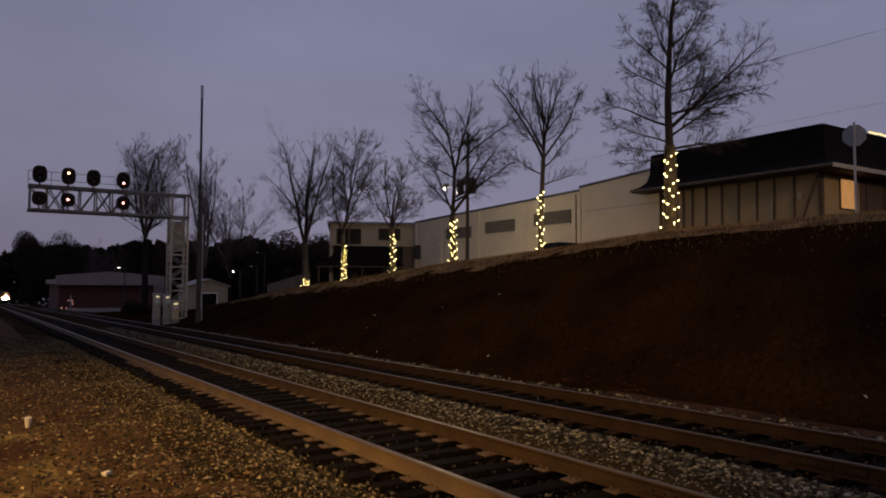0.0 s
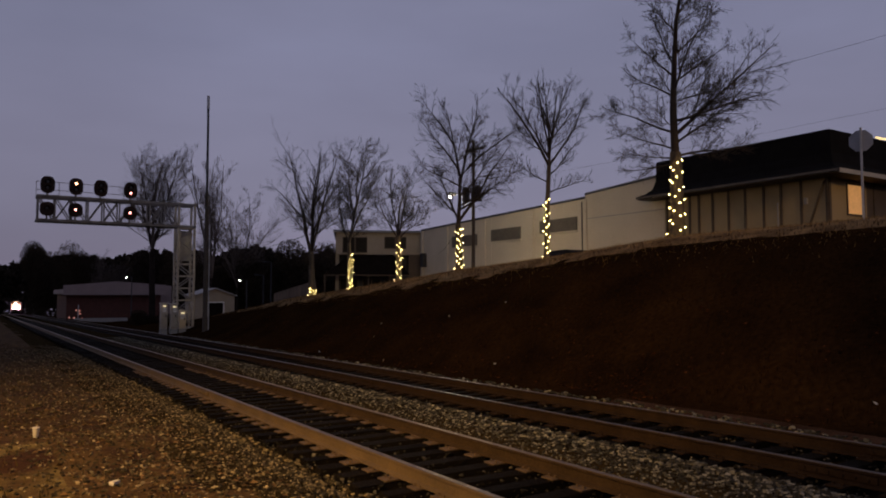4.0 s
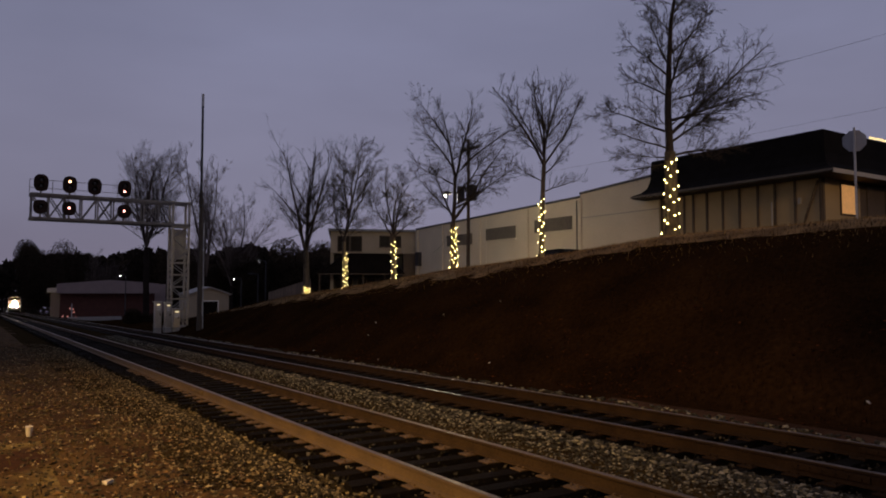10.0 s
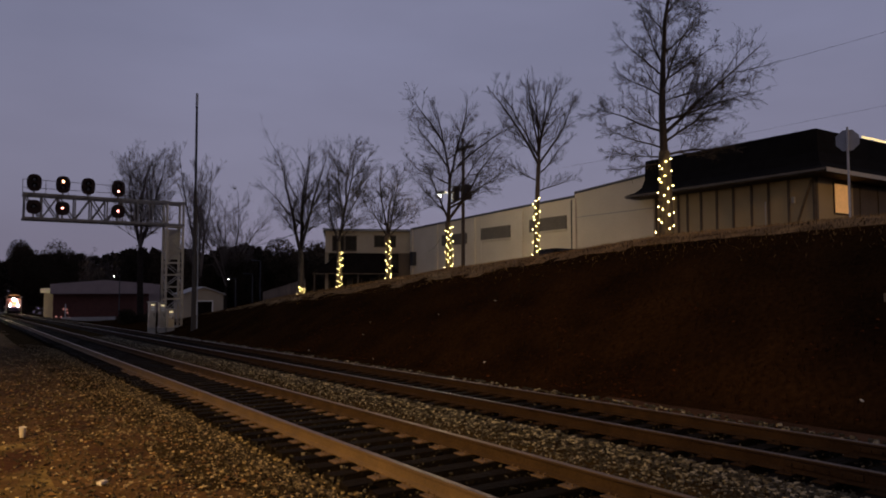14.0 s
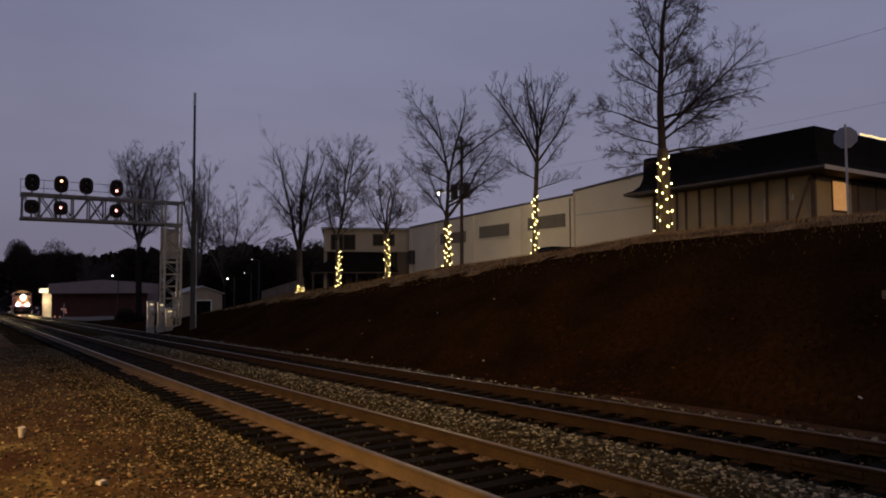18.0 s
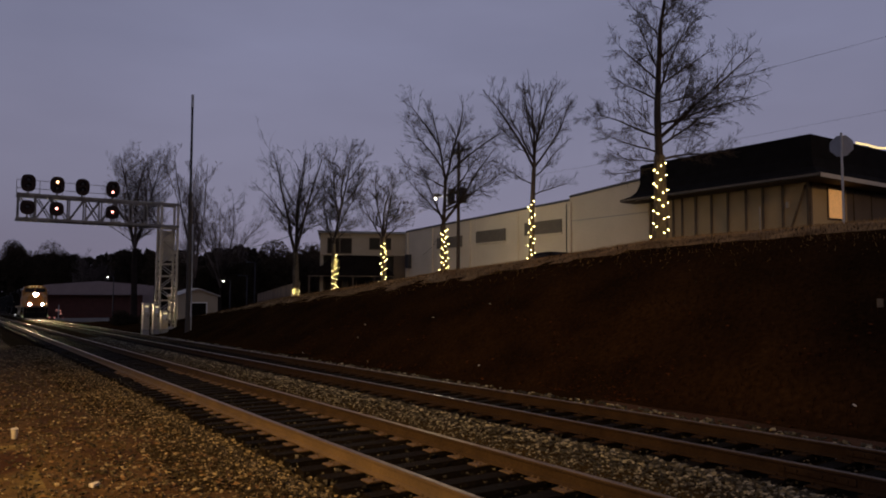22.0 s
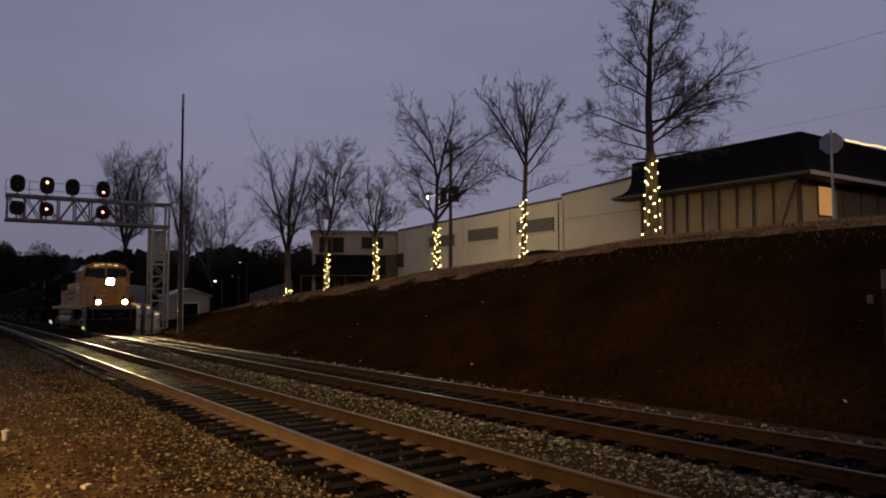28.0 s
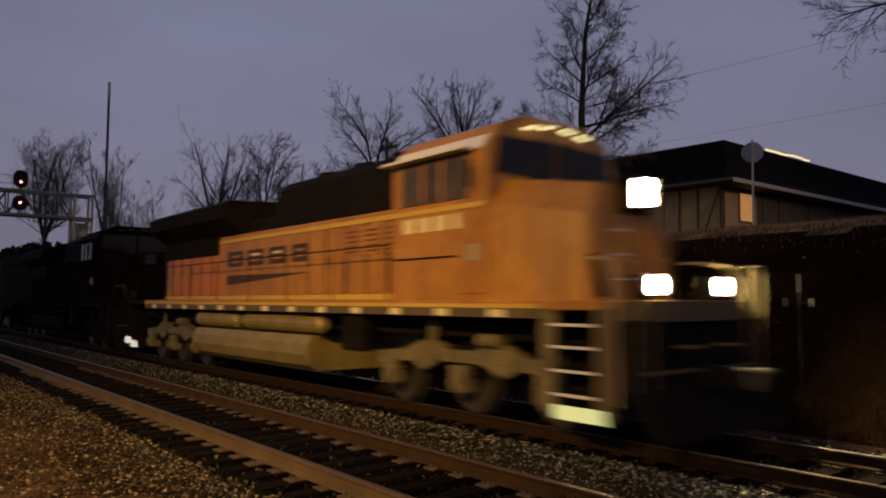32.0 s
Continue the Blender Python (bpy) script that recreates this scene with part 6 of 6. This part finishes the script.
def hopper():
    t = empty("hopper_car")
    L = 15.0
    part("body", prism([(-1.5, 1.3), (-1.55, 3.9), (1.55, 3.9), (1.5, 1.3)], 0.6, L - 0.6, "y"), M_CAR, t)
    part("load", prism([(-1.4, 3.9), (0, 4.3), (1.4, 3.9)], 1.0, L - 1.0, "y"), M_BLACK, t, "heaped black coal load")
    for s in (-1, 1):
        for k in range(11):
            y = 1.0 + k * 1.3
            part("rib", boxm(s * 1.56 - 0.05, s * 1.56 + 0.05, y - 0.06, y + 0.06, 1.3, 3.9), M_CAR, t)
        part("top_rail", boxm(s * 1.56 - 0.06, s * 1.56 + 0.06, 0.6, L - 0.6, 3.85, 3.98), M_CAR, t)
        for yc in (2.2, L - 2.2):
            part("side_frame", prism([(yc - 1.2, 0.45), (yc - 0.6, 0.8), (yc + 0.6, 0.8), (yc + 1.2, 0.45), (yc + 0.5, 0.3), (yc - 0.5, 0.3)], s * 1.0 - 0.08, s * 1.0 + 0.08, "x"), M_STEEL, t)
            for dy in (-0.9, 0.9):
                part("wheel", tubem((s * 0.68, yc + dy, 0.46), (s * 0.81, yc + dy, 0.46), 0.46, None, 18), M_STEEL, t)
        for k in range(3):
            part("reflector", boxm(s * 1.62 - 0.004, s * 1.62 + 0.004, 2.5 + 4.2 * k, 2.7 + 4.2 * k, 1.4, 1.5), M_REFLECT, t)
    for k in range(3):
        yc = 4.0 + 3.5 * k
        part("hopper_chute", prism([(yc - 1.3, 1.3), (yc + 1.3, 1.3), (yc + 0.4, 0.4), (yc - 0.4, 0.4)], -1.2, 1.2, "x"), M_CAR, t)
    part("centre_sill", boxm(-0.2, 0.2, -0.1, L + 0.1, 0.75, 1.05), M_CAR, t)
    return tagged(t, "dark open hopper car heaped with coal", "rail car", "hopper cars of the train")


hoppers = [hopper()]
for _ in range(4):
    hoppers.append(copy_thing(hoppers[0], pose(0, 0, 0)))

# ---- ties of both tracks ----
def tie_mesh(seed):
    rnd = random.Random(seed)
    bm = boxm(-1.30, 1.30, -0.115, 0.115, -0.17, 0.0, 0.012)
    for v in bm.verts:
        v.co += Vector((rnd.uniform(-0.02, 0.02), rnd.uniform(-0.008, 0.008), rnd.uniform(-0.008, 0.004)))
    me = bpy.data.meshes.new("railway_tie")
    bm.to_mesh(me)
    bm.free()
    me.materials.append(M_TIE)
    return me


tie_meshes = [tie_mesh(k) for k in range(6)]
plate_bm = boxm(-0.205, 0.205, -0.10, 0.10, 0.0, 0.018, 0.004)
for sx in (-0.12, 0.12):
    for sy in (-0.05, 0.05):
        box(plate_bm, sx - 0.012, sx + 0.012, sy - 0.012, sy + 0.012, 0.018, 0.045)
plate_me = bpy.data.meshes.new("tie_plate")
plate_bm.to_mesh(plate_me)
plate_bm.free()
plate_me.materials.append(M_PLATE)
# Far plates take the darkened far-rail colour too.
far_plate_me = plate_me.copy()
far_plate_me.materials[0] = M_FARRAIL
tie_rnd = random.Random(3)
rest_v, rest_f = [], []
for track_x in (NEAR, FAR):
    y = -6.0
    while y < 140:
        y += 0.52 + tie_rnd.uniform(-0.035, 0.035)
        z, dx = rail_z(y) - 0.192, rail_dx(y)
        if y < 50:
            tie = new("railway_tie", tie_meshes[tie_rnd.randrange(6)])
            tie.matrix_world = pose(track_x + dx + tie_rnd.uniform(-0.05, 0.05), y, z + tie_rnd.uniform(-0.008, 0.004), 0, 0, tie_rnd.uniform(-1.5, 1.5))
            tagged(tie, "dark creosoted wooden railway tie in the ballast", "railway tie", "ties under the rails")
            if y < 24:
                for s in (-1, 1):
                    pl = new("tie_plate", plate_me if track_x == NEAR else far_plate_me)
                    pl.parent = tie
                    pl.matrix_local = pose(s * GAUGE / 2, 0, 0.0)
        else:
            a = len(rest_v)
            x0, x1 = track_x + dx - 1.3, track_x + dx + 1.3
            rest_v += [(x0, y - 0.11, z), (x1, y - 0.11, z), (x1, y + 0.11, z), (x0, y + 0.11, z), (x0, y - 0.11, z - 0.15), (x1, y - 0.11, z - 0.15), (x1, y + 0.11, z - 0.15), (x0, y + 0.11, z - 0.15)]
            rest_f += [(a, a + 1, a + 2, a + 3), (a, a + 4, a + 5, a + 1), (a + 1, a + 5, a + 6, a + 2), (a + 3, a + 2, a + 6, a + 7), (a, a + 3, a + 7, a + 4)]
tagged(from_lists("distant_ties", rest_v, rest_f, M_TIE, None, False), "distant dark wooden ties under the rails", "railway ties", kind="stuff")


# ---- loose ballast stones, dead leaves and grass ----
CUBE = np.array([(-1, -1, -1), (1, -1, -1), (1, 1, -1), (-1, 1, -1), (-1, -1, 1), (1, -1, 1), (1, 1, 1), (-1, 1, 1)], float)
QUADS = np.array([(0, 3, 2, 1), (4, 5, 6, 7), (0, 1, 5, 4), (1, 2, 6, 5), (2, 3, 7, 6), (3, 0, 4, 7)])


def stones(name, places, lo, hi, seed, mat, label, category):
    g = np.random.default_rng(seed)
    n = len(places)
    size = lo + (hi - lo) * g.random(n) ** 2
    v = CUBE[None] * g.uniform(0.45, 1.0, (n, 8, 3)) * (size[:, None, None] * g.uniform(0.6, 1.0, (n, 1, 3)) * np.array((1.0, 1.0, 0.62)))
    a, b = g.uniform(0, 2 * math.pi, n), g.uniform(-0.7, 0.7, n)
    ca, sa, cb, sb = np.cos(a)[:, None], np.sin(a)[:, None], np.cos(b)[:, None], np.sin(b)[:, None]
    x, y, z = v[..., 0], v[..., 1], v[..., 2]
    y, z = y * cb - z * sb, y * sb + z * cb
    x, y = x * ca - y * sa, x * sa + y * ca
    p = np.array(places)
    v = np.stack([x + p[:, 0:1], y + p[:, 1:2], z + p[:, 2:3]], -1).reshape(-1, 3)
    f = (QUADS[None] + (np.arange(n) * 8)[:, None, None]).reshape(-1, 4)
    me = bpy.data.meshes.new(name)
    me.from_pydata(v.tolist(), [], f.tolist())
    me.materials.append(mat)
    return tagged(new(name, me), label, category, kind="stuff")


def scatter(n, x0, x1, y0, y1, seed, lift=0.0, power=1.8, keep=None):
    g = np.random.default_rng(seed)
    xs = g.uniform(x0, x1, n)
    ys = y0 + (y1 - y0) * g.random(n) ** power
    out = []
    for x, y, k in zip(xs, ys, g.random(n)):
        if keep and k > keep(x, y):
            continue
        out.append((x + rail_dx(y), y, ground_z(x + rail_dx(y), y) + lift))
    return out


stones("shoulder_stones", scatter(42000, -0.8, 3.72, 1.5, 36, 1, 0.008, 1.7, lambda x, y: min(1.0, 0.12 + max(0.0, (x + 0.8) / 3.6) ** 1.5)), 0.007, 0.031, 1, M_STONE, "loose grey and tan ballast stones beside the track", "ballast")
stones("shoulder_edge_stones", scatter(11000, 2.3, 3.75, 1.5, 40, 41, 0.012, 1.7), 0.010, 0.040, 41, M_STONE, "coarse tan ballast stones along the tie ends", "ballast")
stones("ballast_stones", scatter(14000, 6.05, 7.75, 2.5, 50, 2, 0.006, 1.9), 0.016, 0.056, 2, M_GREYSTONE, "loose grey ballast stones between the tracks", "ballast")
stones("verge_stones", scatter(5000, 9.95, 11.1, 2.5, 50, 3, 0.012, 1.5), 0.015, 0.055, 3, M_GREYSTONE, "scattered ballast stones beside the far track", "ballast")
stones("crib_stones", scatter(20000, 3.5, 10.1, 2.0, 34, 4, 0.082, 1.7, lambda x, y: 0.0 if 6.1 < x < 7.7 else 0.45 if x > 7 else 0.8), 0.010, 0.034, 4, material("crib_stone", (0.042, 0.038, 0.030), 0.9, var=0.3, scale=10, fine=60, bump=0.3, island=1.1, spec=0.02), "dark dirty stones between the wooden ties", "ballast")
stones("field_stones", scatter(6500, -7, 2.2, 1.5, 32, 5, 0.004, 1.5), 0.008, 0.034, 5, M_STONE, "scattered small stones in the trackside dirt", "gravel")

stones("shoulder_gravel", scatter(13000, -0.8, 3.72, -9, 1.9, 31, 0.006, 1.0, lambda x, y: min(1.0, 0.12 + max(0.0, (x + 0.6) / 3.4) ** 1.5)), 0.007, 0.032, 31, M_STONE, "loose ballast stones beside the near track", "ballast")
stones("middle_gravel", scatter(3500, 6.1, 7.75, -9, 2.6, 32, 0.0, 1.0), 0.012, 0.046, 32, M_STONE, "loose ballast stones between the two tracks", "ballast")
stones("verge_gravel", scatter(1500, 9.95, 11.0, -9, 2.6, 33, 0.01, 1.0), 0.012, 0.046, 33, M_STONE, "scattered stones beside the far track", "ballast")


def flakes(name, places, lo, hi, seed, mat, label, category, upright=False):
    g = random.Random(seed)
    V, F = [], []
    for p in places:
        s = g.uniform(lo, hi)
        a = g.uniform(0, 6.283)
        c, n = math.cos(a), math.sin(a)
        i = len(V)
        x, y, z = p
        if upright:
            l = g.uniform(-0.5, 0.5)
            m = g.uniform(-0.5, 0.5)
            w = 0.06 * s + 0.004
            V += [(x - c * w, y - n * w, z - 0.02), (x + c * w, y + n * w, z - 0.02), (x + l * s, y + m * s, z + s)]
            F.append((i, i + 1, i + 2))
        else:
            t1, t2 = g.uniform(-0.3, 0.6) * s, g.uniform(-0.3, 0.6) * s
            V += [(x - c * s, y - n * s, z + 0.012), (x + n * s * 0.5, y - c * s * 0.5, z + 0.012 + t1), (x + c * s, y + n * s, z + 0.012), (x - n * s * 0.5, y + c * s * 0.5, z + 0.012 + t2)]
            F += [(i, i + 1, i + 2), (i, i + 2, i + 3)]
    return tagged(from_lists(name, V, F, mat, None, False), label, category, kind="stuff")


flakes("fallen_leaves", scatter(34000, -8, 2.8, 1.5, 40, 6, 0.0, 1.6, lambda x, y: (0.10 if x < 0.6 and y < 12 else 0.45) + 0.5 * (noise.noise((x * 0.9, y * 0.7, 8)) > 0.05)), 0.018, 0.052, 6, M_LEAF, "brown dead leaves strewn over the trackside dirt", "leaves")
flakes("verge_grass", scatter(15000, -9, 2.2, 1.5, 40, 7, 0.0, 1.4, lambda x, y: 0.25 + 0.75 * (noise.noise((x * 0.6, y * 0.4, 5)) > 0.0)), 0.03, 0.10, 7, M_GRASS, "short dry winter grass beside the track", "grass", True)
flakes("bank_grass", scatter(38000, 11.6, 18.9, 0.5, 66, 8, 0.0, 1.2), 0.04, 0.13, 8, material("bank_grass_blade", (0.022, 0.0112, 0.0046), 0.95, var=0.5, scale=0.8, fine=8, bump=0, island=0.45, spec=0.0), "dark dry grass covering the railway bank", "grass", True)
flakes("crest_grass", scatter(60000, 15.8, 21.6, 0.5, 66, 9, 0.0, 1.1, lambda x, y: min(1.0, (max(0.0, x - 15.8 + lerp((14, 30, 50), (0.0, 1.2, 2.2), y)) / 3.6) ** 2.5)), 0.03, 0.10, 9, M_STRAWBLADE, "dry grass along the bank top, paled for lamp glow", "grass", True)

flakes("bank_leaves", scatter(14000, 11.3, 15.5, 0.5, 46, 21, 0.0, 1.3, lambda x, y: (0.1 + 0.9 * (noise.noise((x * 0.7, y * 0.4, 2)) > 0.1)) * max(0.0, 1.0 - (x - 11.3) / 4.2)), 0.02, 0.06, 21, material("red_leaf_litter", (0.050, 0.019, 0.008), 0.95, var=0.5, scale=2, fine=10, bump=0, island=0.5, spec=0.0), "reddish dead leaves along the foot of the bank", "leaves")
flakes("dry_weeds", scatter(1800, 11.6, 18.0, 1.0, 40, 22, 0.0, 1.2, lambda x, y: 1.0 * (noise.noise((x * 0.5, y * 0.35, 12)) > 0.28)), 0.06, 0.20, 22, material("dry_weed_stalk", (0.034, 0.028, 0.018), 0.95, var=0.4, scale=2, fine=10, bump=0, island=0.5, spec=0.0), "sparse clumps of pale dry weeds on the bank", "weeds", True)

# ---- litter ----
def cup(x, y):
    t = empty("paper_cup", pose(x, y, ground_z(x, y) + 0.0, 6, 0, 0))
    part("cup_body", tubem((0, 0, 0), (0, 0, 0.13), 0.032, 0.045, 14), M_PAPER, t)
    part("rim", tubem((0, 0, 0.128), (0, 0, 0.137), 0.048, 0.048, 14), M_PAPER, t)
    return tagged(t, "white paper cup standing in the dirt", "cup")


cup(0.70, 11.6)
lit = boxm(-0.055, 0.055, -0.03, 0.03, -0.01, 0.03, 0.01)
for v in lit.verts:
    v.co += Vector((0.02 * noise.noise(v.co * 20), 0.02 * noise.noise(v.co * 17), 0.0))
ob = part("crumpled_paper", lit, M_PAPER)
ob.matrix_world = pose(1.2, 8.1, ground_z(1.2, 8.1) + 0.015, 0, 0, 40)
tagged(ob, "crumpled piece of white litter on the gravel", "litter")

scrap_rnd = random.Random(12)
scrap_bm = boxm(-0.035, 0.035, -0.022, 0.022, 0.0, 0.012, 0.004)
scrap_me = bpy.data.meshes.new("paper_scrap")
scrap_bm.to_mesh(scrap_me)
scrap_bm.free()
scrap_me.materials.append(M_PAPER)
for _ in range(9):
    x, y = scrap_rnd.uniform(11.4, 17.0), scrap_rnd.uniform(6.0, 30.0)
    ob = new("paper_scrap", scrap_me)
    ob.matrix_world = pose(x, y, ground_z(x, y) + 0.01, 0, -25, scrap_rnd.uniform(0, 180))
    tagged(ob, "small white scrap of litter on the bank", "litter", "litter on the bank")

# ---- what moves ----
def track_pose(s, length=18.0):
    """A pose on the far track, s metres along it, lying on the rails."""
    dz = (rail_z(s + length) - rail_z(s)) / length
    dx = (rail_dx(s + length) - rail_dx(s)) / length
    return pose(FAR + rail_dx(s), s, rail_z(s), math.degrees(math.atan(dz)), 0, -math.degrees(math.atan(dx)))


def train_y(t):
    s = 32.0 - t
    return 6.28 + 12.356 * s - 0.2014 * s * s if s < 4 else 52.48 + 10.95 * (s - 4)


def motions():
    ts = [i * 0.5 for i in range(65)]
    walk(loco, [(t, track_pose(train_y(t))) for t in ts])
    walk(loco2, [(t, track_pose(train_y(t) + 22.0)) for t in ts])
    for k, h in enumerate(hoppers):
        walk(h, [(t, track_pose(train_y(t) + 43.6 + 15.6 * k, 14.0)) for t in ts])
    frames = [i / 30.0 for i in range(0, 961)]
    for ws, y in loco_wheels:
        walk(ws, [(t, pose(0, y, 0.51, -math.degrees((train_y(0) - train_y(t)) / 0.51) % 360.0)) for t in frames])


motions()
